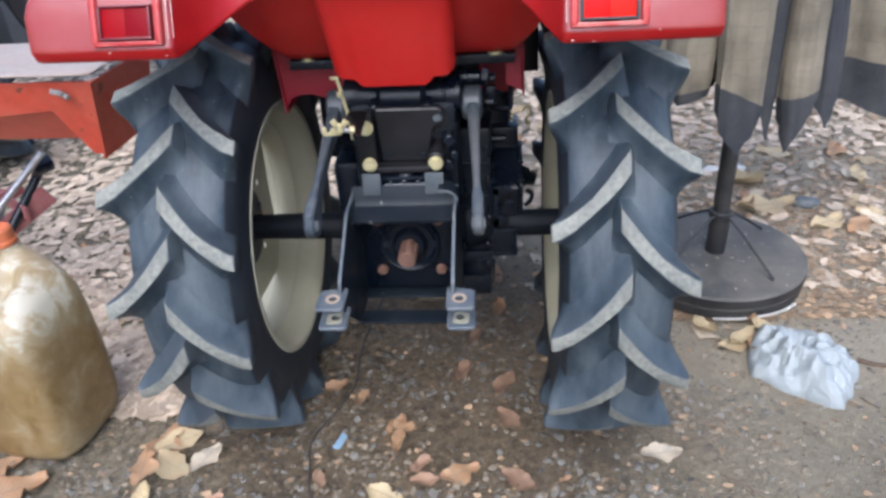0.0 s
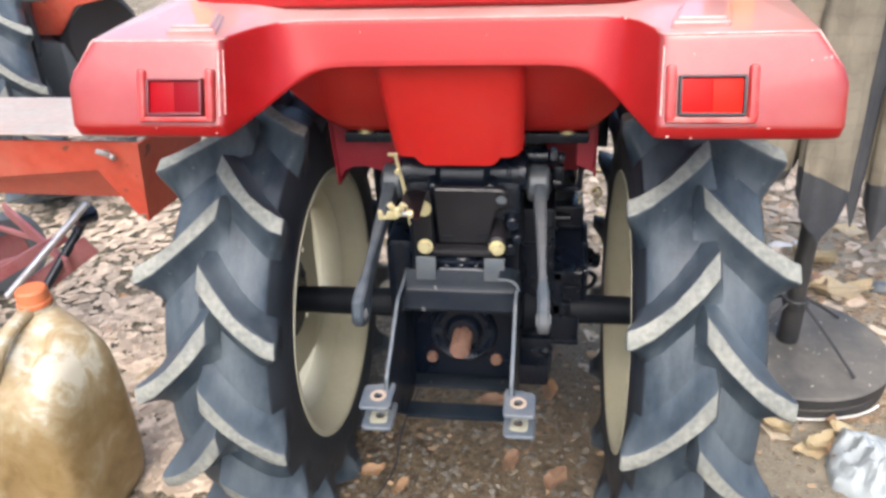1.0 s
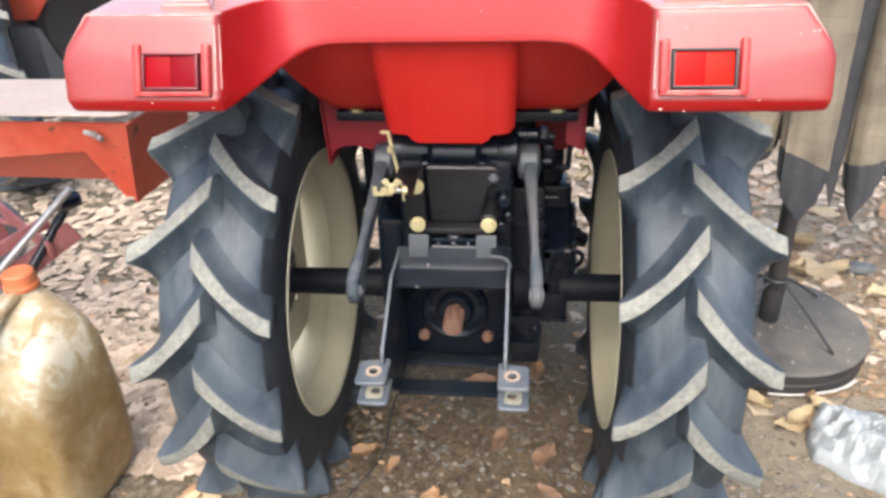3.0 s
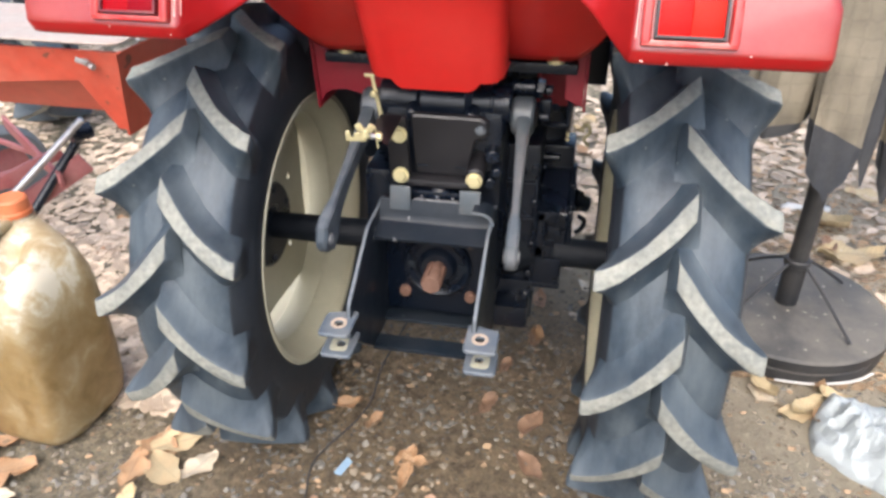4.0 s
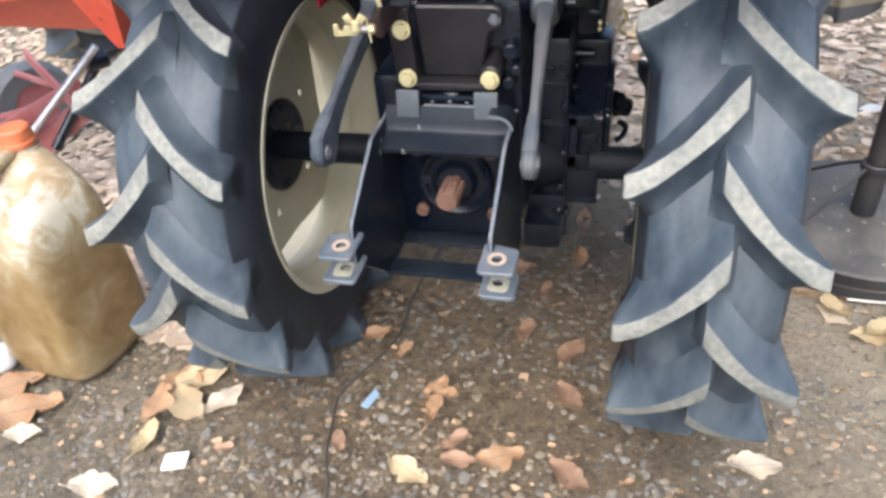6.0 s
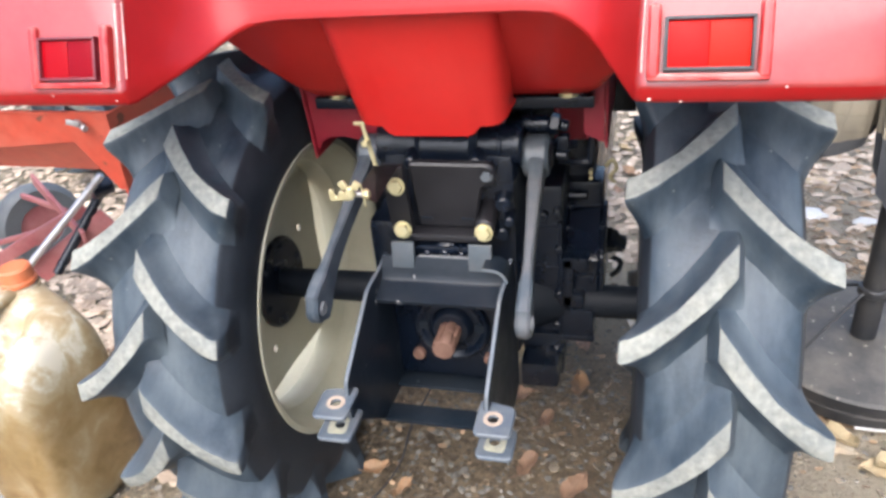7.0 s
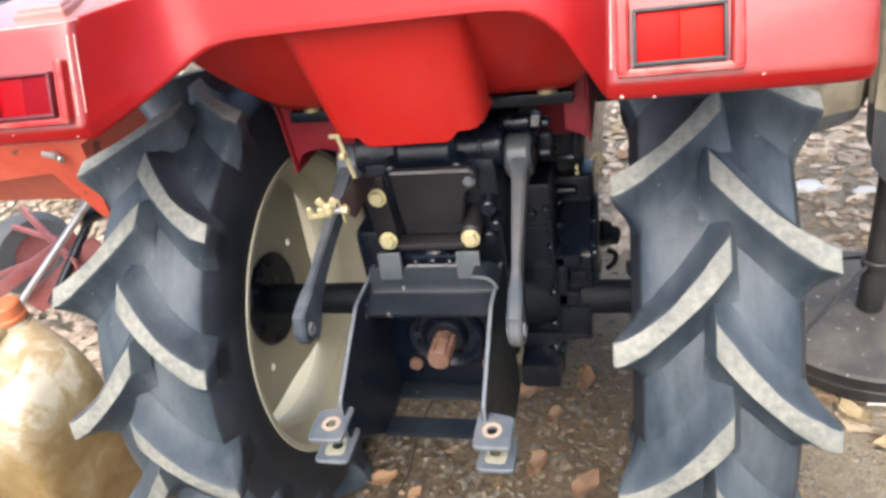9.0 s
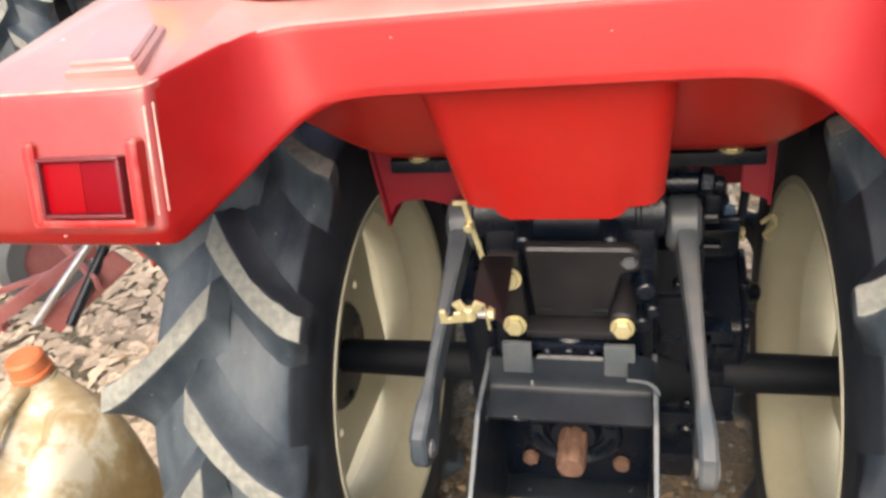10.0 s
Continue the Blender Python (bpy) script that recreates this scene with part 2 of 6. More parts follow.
TWIG = material("dry_twig", (0.10, 0.065, 0.042), 0.8, vary=0.3, scale=40, bump=0.4, bump_scale=120)
HOSE = material("grey_rubber_hose", (0.10, 0.11, 0.115), 0.5, vary=0.15, scale=20)
LEAF = material("dry_leaf", (0.30, 0.185, 0.118), 0.65, vary=0.28, scale=30, bump=0.3, bump_scale=150, dirt=(0.20, 0.11, 0.06), dirt_amount=0.5, dirt_scale=30, random_tint=0.35, veins=True)
LEAFORANGE = material("orange_dry_leaf", (0.335, 0.215, 0.122), 0.6, vary=0.25, scale=35, bump=0.3, bump_scale=150, dirt=(0.32, 0.14, 0.05), dirt_amount=0.5, dirt_scale=40, random_tint=0.15, veins=True)
LEAFPALE = material("pale_dry_leaf", (0.40, 0.325, 0.195), 0.65, vary=0.2, scale=30, bump=0.3, bump_scale=150, dirt=(0.40, 0.25, 0.13), dirt_amount=0.5, dirt_scale=25, random_tint=0.2, veins=True)
LEAFCREAM = material("bleached_cream_leaf", (0.47, 0.41, 0.315), 0.6, vary=0.15, scale=30, bump=0.3, bump_scale=150, dirt=(0.50, 0.36, 0.21), dirt_amount=0.45, dirt_scale=22, random_tint=0.12, veins=True)
LITTER = material("leaf_litter", (0.48, 0.39, 0.295), 0.75, vary=0.22, scale=30, dirt=(0.32, 0.23, 0.16), dirt_amount=0.55, dirt_scale=26, random_tint=0.38, island=True)
DEBRIS = material("leaf_fragments", (0.27, 0.185, 0.110), 0.75, vary=0.25, scale=40, random_tint=0.55, island=True)
CHIPGREY = material("grey_stone_chip", (0.145, 0.133, 0.112), 0.85, vary=0.2, scale=30, random_tint=0.35, island=True)
PEBBLE = material("pebble", (0.165, 0.136, 0.098), 0.85, vary=0.2, scale=30, random_tint=0.4, island=True)


def glass_red(name, colour, rough, wave):
    m = bpy.data.materials.new(name)
    m.use_nodes = True
    n, l = m.node_tree.nodes, m.node_tree.links
    b = n["Principled BSDF"]
    b.inputs["Base Color"].default_value = (*colour, 1)
    b.inputs["Roughness"].default_value = rough
    b.inputs["Specular IOR Level"].default_value = 0.08
    co = n.new("ShaderNodeTexCoord")
    v = n.new("ShaderNodeTexVoronoi")
    v.inputs["Scale"].default_value = wave
    l.new(co.outputs["Object"], v.inputs["Vector"])
    bp = n.new("ShaderNodeBump")
    bp.inputs["Strength"].default_value, bp.inputs["Distance"].default_value = 0.07, 0.001
    l.new(v.outputs["Distance"], bp.inputs["Height"])
    l.new(bp.outputs[0], b.inputs["Normal"])
    return m


# tones differ from half to half: light off the reflector painted in
LENSRED = glass_red("red_lens", (0.18, 0.002, 0.007), 0.25, 320)
LENSDEEP = glass_red("deep_red_lens", (0.25, 0.002, 0.006), 0.25, 320)
LENSBRIGHT = glass_red("bright_red_lens", (0.58, 0.005, 0.004), 0.25, 320)
LENSORANGE = glass_red("orange_red_lens", (0.58, 0.012, 0.005), 0.25, 320)
LENSAMBER = glass_red("amber_lens", (0.90, 0.26, 0.012), 0.2, 220)


def soil_material():
    m = bpy.data.materials.new("gravelly_soil")
    m.use_nodes = True
    n, l = m.node_tree.nodes, m.node_tree.links
    b = n["Principled BSDF"]
    b.inputs["Roughness"].default_value = 0.92
    co = n.new("ShaderNodeTexCoord")

    def noise_at(scale, detail, rough=0.6):
        t = n.new("ShaderNodeTexNoise")
        t.inputs["Scale"].default_value, t.inputs["Detail"].default_value, t.inputs["Roughness"].default_value = scale, detail, rough
        l.new(co.outputs["Object"], t.inputs["Vector"])
        return t
    big, mid = noise_at(2.2, 6), noise_at(28, 6, 0.7)
    grit = n.new("ShaderNodeTexVoronoi")
    grit.inputs["Scale"].default_value = 120
    grit.inputs["Randomness"].default_value = 1.0
    warp = n.new("ShaderNodeMix")
    warp.data_type = "VECTOR"
    warp.inputs["Factor"].default_value = 0.03
    l.new(co.outputs["Object"], warp.inputs["A"])
    l.new(mid.outputs["Color"], warp.inputs["B"])
    l.new(warp.outputs["Result"], grit.inputs["Vector"])
    r1 = n.new("ShaderNodeValToRGB")
    r1.color_ramp.elements[0].position, r1.color_ramp.elements[0].color = 0.35, (0.200, 0.167, 0.111, 1)
    r1.color_ramp.elements[1].position, r1.color_ramp.elements[1].color = 0.65, (0.342, 0.295, 0.202, 1)
    l.new(big.outputs[0], r1.inputs[0])
    grain = noise_at(130, 5, 0.75)
    both = n.new("ShaderNodeMath")
    both.operation = "ADD"
    l.new(mid.outputs[0], both.inputs[0])
    l.new(grain.outputs[0], both.inputs[1])
    r2 = n.new("ShaderNodeMapRange")
    r2.inputs["From Min"].default_value, r2.inputs["From Max"].default_value = 0.80, 1.20
    r2.inputs["To Min"].default_value, r2.inputs["To Max"].default_value = 0.58, 1.34
    l.new(both.outputs[0], r2.inputs[0])
    hsv = n.new("ShaderNodeHueSaturation")
    chip = n.new("ShaderNodeTexVoronoi")
    chip.inputs["Scale"].default_value = 75
    l.new(warp.outputs["Result"], chip.inputs["Vector"])
    csep = n.new("ShaderNodeSeparateColor")
    l.new(chip.outputs["Color"], csep.inputs[0])
    cr = n.new("ShaderNodeMapRange")
    cr.inputs["To Min"].default_value, cr.inputs["To Max"].default_value = 0.68, 1.32
    l.new(csep.outputs[1], cr.inputs[0])
    cm = n.new("ShaderNodeMath")
    cm.operation = "MULTIPLY"
    l.new(r2.outputs[0], cm.inputs[0])
    l.new(cr.outputs[0], cm.inputs[1])
    l.new(r1.outputs[0], hsv.inputs["Color"])
    l.new(cm.outputs[0], hsv.inputs["Value"])
    stone = n.new("ShaderNodeMix")
    stone.data_type = "RGBA"
    sel = n.new("ShaderNodeMapRange")
    sel.inputs["From Min"].default_value, sel.inputs["From Max"].default_value = 0.66, 0.72
    sel.inputs["To Max"].default_value = 0.40
    sep = n.new("ShaderNodeSeparateColor")
    l.new(grit.outputs["Color"], sep.inputs[0])
    l.new(sep.outputs[0], sel.inputs[0])
    l.new(sel.outputs[0], stone.inputs["Factor"])
    l.new(hsv.outputs[0], stone.inputs["A"])
    stone.inputs["B"].default_value = (0.29, 0.25, 0.185, 1)
    # a ragged dark patch behind the tractor: damp trodden soil, with the tractor's shade painted in
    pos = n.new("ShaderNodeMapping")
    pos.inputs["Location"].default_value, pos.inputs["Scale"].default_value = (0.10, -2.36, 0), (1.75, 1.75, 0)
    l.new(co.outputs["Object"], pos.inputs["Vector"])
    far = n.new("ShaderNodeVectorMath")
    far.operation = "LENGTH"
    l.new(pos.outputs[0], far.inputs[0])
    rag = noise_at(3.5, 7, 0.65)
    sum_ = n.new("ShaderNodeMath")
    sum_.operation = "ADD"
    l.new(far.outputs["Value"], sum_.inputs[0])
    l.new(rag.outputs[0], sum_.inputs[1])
    damp_shade = n.new("ShaderNodeMapRange")
    damp_shade.inputs["From Min"].default_value, damp_shade.inputs["From Max"].default_value = 1.90, 1.25
    damp_shade.inputs["To Max"].default_value = 0.85
    l.new(sum_.outputs[0], damp_shade.inputs[0])
    pos2 = n.new("ShaderNodeMapping")
    pos2.inputs["Location"].default_value, pos2.inputs["Scale"].default_value = (-1.10, -2.00, 0), (0.95, 0.95, 0)
    l.new(co.outputs["Object"], pos2.inputs["Vector"])
    far2 = n.new("ShaderNodeVectorMath")
    far2.operation = "LENGTH"
    l.new(pos2.outputs[0], far2.inputs[0])
    sum2 = n.new("ShaderNodeMath")
    sum2.operation = "ADD"
    l.new(far2.outputs["Value"], sum2.inputs[0])
    l.new(rag.outputs[0], sum2.inputs[1])
    dry = n.new("ShaderNodeMapRange")
    dry.inputs["From Min"].default_value, dry.inputs["From Max"].default_value = 1.75, 1.15
    dry.inputs["To Max"].default_value = 0.9
    l.new(sum2.outputs[0], dry.inputs[0])
    pale = n.new("ShaderNodeMix")
    pale.data_type = "RGBA"
    pale.inputs["B"].default_value = (0.50, 0.435, 0.325, 1)
    l.new(dry.outputs[0], pale.inputs["Factor"])
    l.new(stone.outputs["Result"], pale.inputs["A"])
    wet_shade = n.new("ShaderNodeMix")
    wet_shade.data_type, wet_shade.blend_type = "RGBA", "MULTIPLY"
    wet_shade.inputs["B"].default_value = (0.67, 0.56, 0.465, 1)
    l.new(damp_shade.outputs[0], wet_shade.inputs["Factor"])
    l.new(pale.outputs["Result"], wet_shade.inputs["A"])
    l.new(wet_shade.outputs["Result"], b.inputs["Base Color"])
    fine = noise_at(160, 5, 0.7)
    add = n.new("ShaderNodeMath")
    add.operation = "ADD"
    l.new(mid.outputs[0], add.inputs[0])
    l.new(fine.outputs[0], add.inputs[1])
    bp = n.new("ShaderNodeBump")
    bp.inputs["Strength"].default_value, bp.inputs["Distance"].default_value = 1.0, 0.026
    l.new(add.outputs[0], bp.inputs["Height"])
    l.new(bp.outputs[0], b.inputs["Normal"])
    return m


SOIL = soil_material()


def canvas_material():
    """Beige-grey canvas with a faint woven check of rounded squares."""
    m = bpy.data.materials.new("checked_canvas")
    m.use_nodes = True
    n, l = m.node_tree.nodes, m.node_tree.links
    b = n["Principled BSDF"]
    b.inputs["Roughness"].default_value = 0.8
    uv = n.new("ShaderNodeUVMap")
    br = n.new("ShaderNodeTexBrick")
    br.offset, br.inputs["Scale"].default_value = 0.0, 1.0
    br.inputs["Brick Width"].default_value, br.inputs["Row Height"].default_value = 0.036, 0.036
    br.inputs["Mortar Size"].default_value, br.inputs["Mortar Smooth"].default_value = 0.003, 0.5
    br.inputs["Color1"].default_value = (0.178, 0.154, 0.114, 1)
    br.inputs["Color2"].default_value = (0.164, 0.142, 0.105, 1)
    br.inputs["Mortar"].default_value = (0.154, 0.133, 0.099, 1)
    crook = n.new("ShaderNodeTexNoise")
    crook.inputs["Scale"].default_value, crook.inputs["Detail"].default_value = 30, 3
    l.new(uv.outputs[0], crook.inputs["Vector"])
    bent = n.new("ShaderNodeMix")
    bent.data_type, bent.inputs["Factor"].default_value = "VECTOR", 0.026
    l.new(uv.outputs[0], bent.inputs["A"])
    l.new(crook.outputs["Color"], bent.inputs["B"])
    l.new(bent.outputs["Result"], br.inputs["Vector"])
    ns = n.new("ShaderNodeTexNoise")
    ns.inputs["Scale"].default_value, ns.inputs["Detail"].default_value = 9, 6
    co = n.new("ShaderNodeTexCoord")
    l.new(co.outputs["Object"], ns.inputs["Vector"])
    r = n.new("ShaderNodeMapRange")
    r.inputs["From Min"].default_value, r.inputs["From Max"].default_value = 0.3, 0.7
    r.inputs["To Min"].default_value, r.inputs["To Max"].default_value = 0.6, 1.45
    l.new(ns.outputs[0], r.inputs[0])
    hsv = n.new("ShaderNodeHueSaturation")
    l.new(br.outputs[0], hsv.inputs["Color"])
    l.new(r.outputs[0], hsv.inputs["Value"])
    l.new(hsv.outputs[0], b.inputs["Base Color"])
    bp = n.new("ShaderNodeBump")
    bp.inputs["Strength"].default_value, bp.inputs["Distance"].default_value, bp.invert = 0.25, 0.003, True
    l.new(br.outputs["Fac"], bp.inputs["Height"])
    l.new(bp.outputs[0], b.inputs["Normal"])
    return m


CANVAS = canvas_material()


def can_material():
    """Old translucent plastic, yellowed, with oily brown stains in patches; sky gloss painted in towards the top."""
    m = bpy.data.materials.new("yellowed_plastic")
    m.use_nodes = True
    n, l = m.node_tree.nodes, m.node_tree.links
    b = n["Principled BSDF"]
    b.inputs["Roughness"].default_value = 0.44
    b.inputs["Subsurface Weight"].default_value = 0.2
    b.inputs["Subsurface Radius"].default_value = (0.03, 0.02, 0.01)
    co = n.new("ShaderNodeTexCoord")
    t = n.new("ShaderNodeTexNoise")
    t.inputs["Scale"].default_value, t.inputs["Detail"].default_value, t.inputs["Roughness"].default_value = 7, 9, 0.66
    l.new(co.outputs["Object"], t.inputs["Vector"])
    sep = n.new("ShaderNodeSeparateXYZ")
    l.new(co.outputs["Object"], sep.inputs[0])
    # height term: whitens the upper body, painting in the sky's gloss
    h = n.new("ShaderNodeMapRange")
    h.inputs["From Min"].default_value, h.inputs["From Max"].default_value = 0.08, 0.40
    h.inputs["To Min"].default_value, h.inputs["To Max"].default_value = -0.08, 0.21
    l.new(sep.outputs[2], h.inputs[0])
    add = n.new("ShaderNodeMath")
    add.operation = "ADD"
    t2 = n.new("ShaderNodeTexNoise")
    t2.inputs["Scale"].default_value, t2.inputs["Detail"].default_value, t2.inputs["Distortion"].default_value = 15, 7, 1.2
    l.new(co.outputs["Object"], t2.inputs["Vector"])
    two = n.new("ShaderNodeMath")
    two.operation, two.inputs[1].default_value = "MULTIPLY_ADD", 0.65
    l.new(t2.outputs[0], two.inputs[0])
    l.new(t.outputs[0], two.inputs[2])
    low = n.new("ShaderNodeMath")
    low.operation, low.inputs[1].default_value = "SUBTRACT", 0.325
    l.new(two.outputs[0], low.inputs[0])
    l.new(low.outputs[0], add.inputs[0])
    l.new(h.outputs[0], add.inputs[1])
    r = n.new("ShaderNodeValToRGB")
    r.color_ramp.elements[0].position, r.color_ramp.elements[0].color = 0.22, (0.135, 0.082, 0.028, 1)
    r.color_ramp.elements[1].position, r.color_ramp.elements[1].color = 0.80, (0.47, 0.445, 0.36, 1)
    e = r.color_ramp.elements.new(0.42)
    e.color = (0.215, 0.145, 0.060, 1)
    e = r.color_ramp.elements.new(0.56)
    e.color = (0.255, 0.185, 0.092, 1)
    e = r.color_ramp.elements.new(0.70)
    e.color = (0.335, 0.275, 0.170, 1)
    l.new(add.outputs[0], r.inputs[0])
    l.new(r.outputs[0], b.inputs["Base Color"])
    bp = n.new("ShaderNodeBump")
    bp.inputs["Strength"].default_value, bp.inputs["Distance"].default_value = 0.15, 0.004
    l.new(t.outputs[0], bp.inputs["Height"])
    l.new(bp.outputs[0], b.inputs["Normal"])
    return m


CANPLASTIC = can_material()


def bag_material():
    m = bpy.data.materials.new("crumpled_white_plastic")
    m.use_nodes = True
    n, l = m.node_tree.nodes, m.node_tree.links
    b = n["Principled BSDF"]
    b.inputs["Base Color"].default_value = (0.36, 0.395, 0.405, 1)
    b.inputs["Roughness"].default_value = 0.6
    b.inputs["Transmission Weight"].default_value = 0.15
    co = n.new("ShaderNodeTexCoord")
    t = n.new("ShaderNodeTexNoise")
    t.inputs["Scale"].default_value, t.inputs["Detail"].default_value, t.inputs["Distortion"].default_value = 22, 6, 1.5
    l.new(co.outputs["Object"], t.inputs["Vector"])
    bp = n.new("ShaderNodeBump")
    bp.inputs["Strength"].default_value, bp.inputs["Distance"].default_value = 0.8, 0.01
    l.new(t.outputs[0], bp.inputs["Height"])
    l.new(bp.outputs[0], b.inputs["Normal"])
    return m


BAGWHITE = bag_material()


# ---- mesh helpers ----
def smooth_mesh(me, angle=35):
    me.polygons.foreach_set("use_smooth", [True] * len(me.polygons))
    me.set_sharp_from_angle(angle=radians(angle))


def to_mesh(bm, name, mats, angle=35):
    me = bpy.data.meshes.new(name)
    bmesh.ops.recalc_face_normals(bm, faces=bm.faces[:])
    bm.to_mesh(me)
    bm.free()
    for m in mats if isinstance(mats, (list, tuple)) else [mats]:
        me.materials.append(m)
    smooth_mesh(me, angle)
    return me


def part(name, bm, mat, parent=None, label="", angle=35):
    """Links a bmesh as one mesh object, under a thing or under a part."""
    ob = new(name, to_mesh(bm, name, mat, angle))
    if parent:
        ob.parent = parent
    if label:
        tagged(ob, label)
    return ob


def thing(name, label, category, at=(0, 0, 0), group="", kind=""):
    ob = new(name)
    ob.empty_display_size = 0.05
    ob.location = at
    bpy.context.view_layer.update()
    return tagged(ob, label, category, group, kind)


def join(*bms):
    a = bms[0]
    for b in bms[1:]:
        me = bpy.data.meshes.new("tmp")
        b.to_mesh(me)
        b.free()
        a.from_mesh(me)
        bpy.data.meshes.remove(me)
    return a


def moved(bm, m):
    bmesh.ops.transform(bm, matrix=m, verts=bm.verts[:])
    return bm


def box(c, s, bev=0.003, turn=(0, 0, 0), seg=2):
    bm = bmesh.new()
    bmesh.ops.create_cube(bm, size=1.0)
    bmesh.ops.scale(bm, vec=s, verts=bm.verts[:])
    if bev:
        bmesh.ops.bevel(bm, geom=bm.edges[:], offset=min(bev, min(s) * 0.45), segments=seg, profile=0.6, affect="EDGES")
    return moved(bm, pose(*c, *turn))


def rod(p0, p1, r0, r1=None, seg=20, bev=0.0):
    """A cylinder or cone from p0 to p1, with chamfered ends."""
    p0, p1 = Vector(p0), Vector(p1)
    r1 = r0 if r1 is None else r1
    d = p1 - p0
    h = d.length
    b = min(bev, h * 0.4, r0 * 0.7, r1 * 0.7)
    prof = [(0, 0), (r0 - b, 0), (r0, b), (r1, h - b), (r1 - b, h), (0, h)] if b else [(0, 0), (r0, 0), (r1, h), (0, h)]
    bm = lathe(prof, seg)
    return moved(bm, Matrix.Translation(p0) @ d.to_track_quat("Z", "Y").to_matrix().to_4x4())


def lathe(prof, seg=32, closed=False):
    """Turns a profile of (radius, height) round z."""
    bm = bmesh.new()
    rings = []
    for r, h in prof:
        if r < 1e-6:
            rings.append([bm.verts.new((0, 0, h))])
        else:
            rings.append([bm.verts.new((r * math.cos(2 * math.pi * i / seg), r * math.sin(2 * math.pi * i / seg), h)) for i in range(seg)])
    pairs = list(zip(rings, rings[1:])) + ([(rings[-1], rings[0])] if closed else [])
    for a, b in pairs:
        for i in range(seg):
            j = (i + 1) % seg
            if len(a) == 1 and len(b) == 1:
                continue
            if len(a) == 1:
                bm.faces.new((a[0], b[i], b[j]))
            elif len(b) == 1:
                bm.faces.new((a[i], a[j], b[0]))
            else:
                bm.faces.new((a[i], a[j], b[j], b[i]))
    return bm


def curve_points(pts, n=8):
    """A smooth line through the points (Catmull-Rom)."""
    p = [Vector(q) for q in pts]
    p = [2 * p[0] - p[1]] + p + [2 * p[-1] - p[-2]]
    out = []
    for i in range(1, len(p) - 2):
        for k in range(n):
            t = k / n
            a, b, c, d = p[i - 1:i + 3]
            out.append(0.5 * ((2 * b) + (c - a) * t + (2 * a - 5 * b + 4 * c - d) * t * t + (3 * b - a - 3 * c + d) * t ** 3))
    out.append(p[-2])
    return out


def tube(pts, r, seg=8, n=6, flat=1.0):
    """A round bar, hose or wire along a smooth line."""
    line = curve_points(pts, n) if n > 1 else [Vector(q) for q in pts]
    bm = bmesh.new()
    rings = []
    up = Vector((0.13, 0.21, 1)).normalized()
    for i, p in enumerate(line):
        d = (line[min(i + 1, len(line) - 1)] - line[max(i - 1, 0)]).normalized()
        s = d.cross(up).normalized()
        u = s.cross(d)
        rr = r(i / (len(line) - 1)) if callable(r) else r
        rings.append([bm.verts.new(p + s * rr * math.cos(2 * math.pi * k / seg) + u * rr * flat * math.sin(2 * math.pi * k / seg)) for k in range(seg)])
    for a, b in zip(rings, rings[1:]):
        for k in range(seg):
            bm.faces.new((a[k], a[(k + 1) % seg], b[(k + 1) % seg], b[k]))
    bm.faces.new(rings[0][::-1])
    bm.faces.new(rings[-1])
    return bm


def plate(outline, thick, m=None, bev=0.0015, holes=()):
    """A flat plate cut to an outline in xy, with round holes (x, y, r), thick along z and centred on it."""
    bm = bmesh.new()
    loops = [[bm.verts.new((x, y, -thick / 2)) for x, y in outline]]
    for hx, hy, hr in holes:
        loops.append([bm.verts.new((hx + hr * math.cos(2 * math.pi * k / 16), hy + hr * math.sin(2 * math.pi * k / 16), -thick / 2)) for k in range(16)])
    edges = []
    for lp in loops:
        for a, b in zip(lp, lp[1:] + lp[:1]):
            edges.append(bm.edges.new((a, b)))
    if holes:
        bmesh.ops.triangle_fill(bm, use_beauty=True, edges=edges)
    else:
        bm.faces.new(loops[0])
    res = bmesh.ops.extrude_face_region(bm, geom=bm.faces[:])
    bmesh.ops.translate(bm, vec=(0, 0, thick), verts=[v for v in res["geom"] if isinstance(v, bmesh.types.BMVert)])
    bmesh.ops.recalc_face_normals(bm, faces=bm.faces[:])
    if bev:
        rim = [e for e in bm.edges if len(e.link_faces) == 2 and e.calc_face_angle(0) > 1.0 and abs(e.verts[0].co.z - e.verts[1].co.z) < 1e-6]
        bmesh.ops.bevel(bm, geom=rim, offset=bev, segments=1, affect="EDGES")
    return moved(bm, m) if m else bm


def sheet(rows, thick=0.0, inward=None):
    """A skin through rows of points; with a thickness, closed by a second skin offset along the normals."""
    bm = bmesh.new()
    grid = [[bm.verts.new(p) for p in row] for row in rows]
    for a, b in zip(grid, grid[1:]):
        for i in range(len(a) - 1):
            bm.faces.new((a[i], a[i + 1], b[i + 1], b[i]))
    if thick:
        bm.normal_update()
        bmesh.ops.solidify(bm, geom=bm.faces[:], thickness=thick)
    return bm


def rounded(outline, r, n=4):
    """Rounds the corners of a closed outline."""
    out = []
    k = len(outline)
    for i in range(k):
        p, a, b = Vector(outline[i]), Vector(outline[i - 1]), Vector(outline[(i + 1) % k])
        da, db = (a - p), (b - p)
        ra = min(r, da.length * 0.45, db.length * 0.45)
        s, e = p + da.normalized() * ra, p + db.normalized() * ra
        for j in range(n + 1):
            t = j / n
            q = s * (1 - t) ** 2 + p * 2 * t * (1 - t) + e * t * t
            out.append((q.x, q.y))
    return out


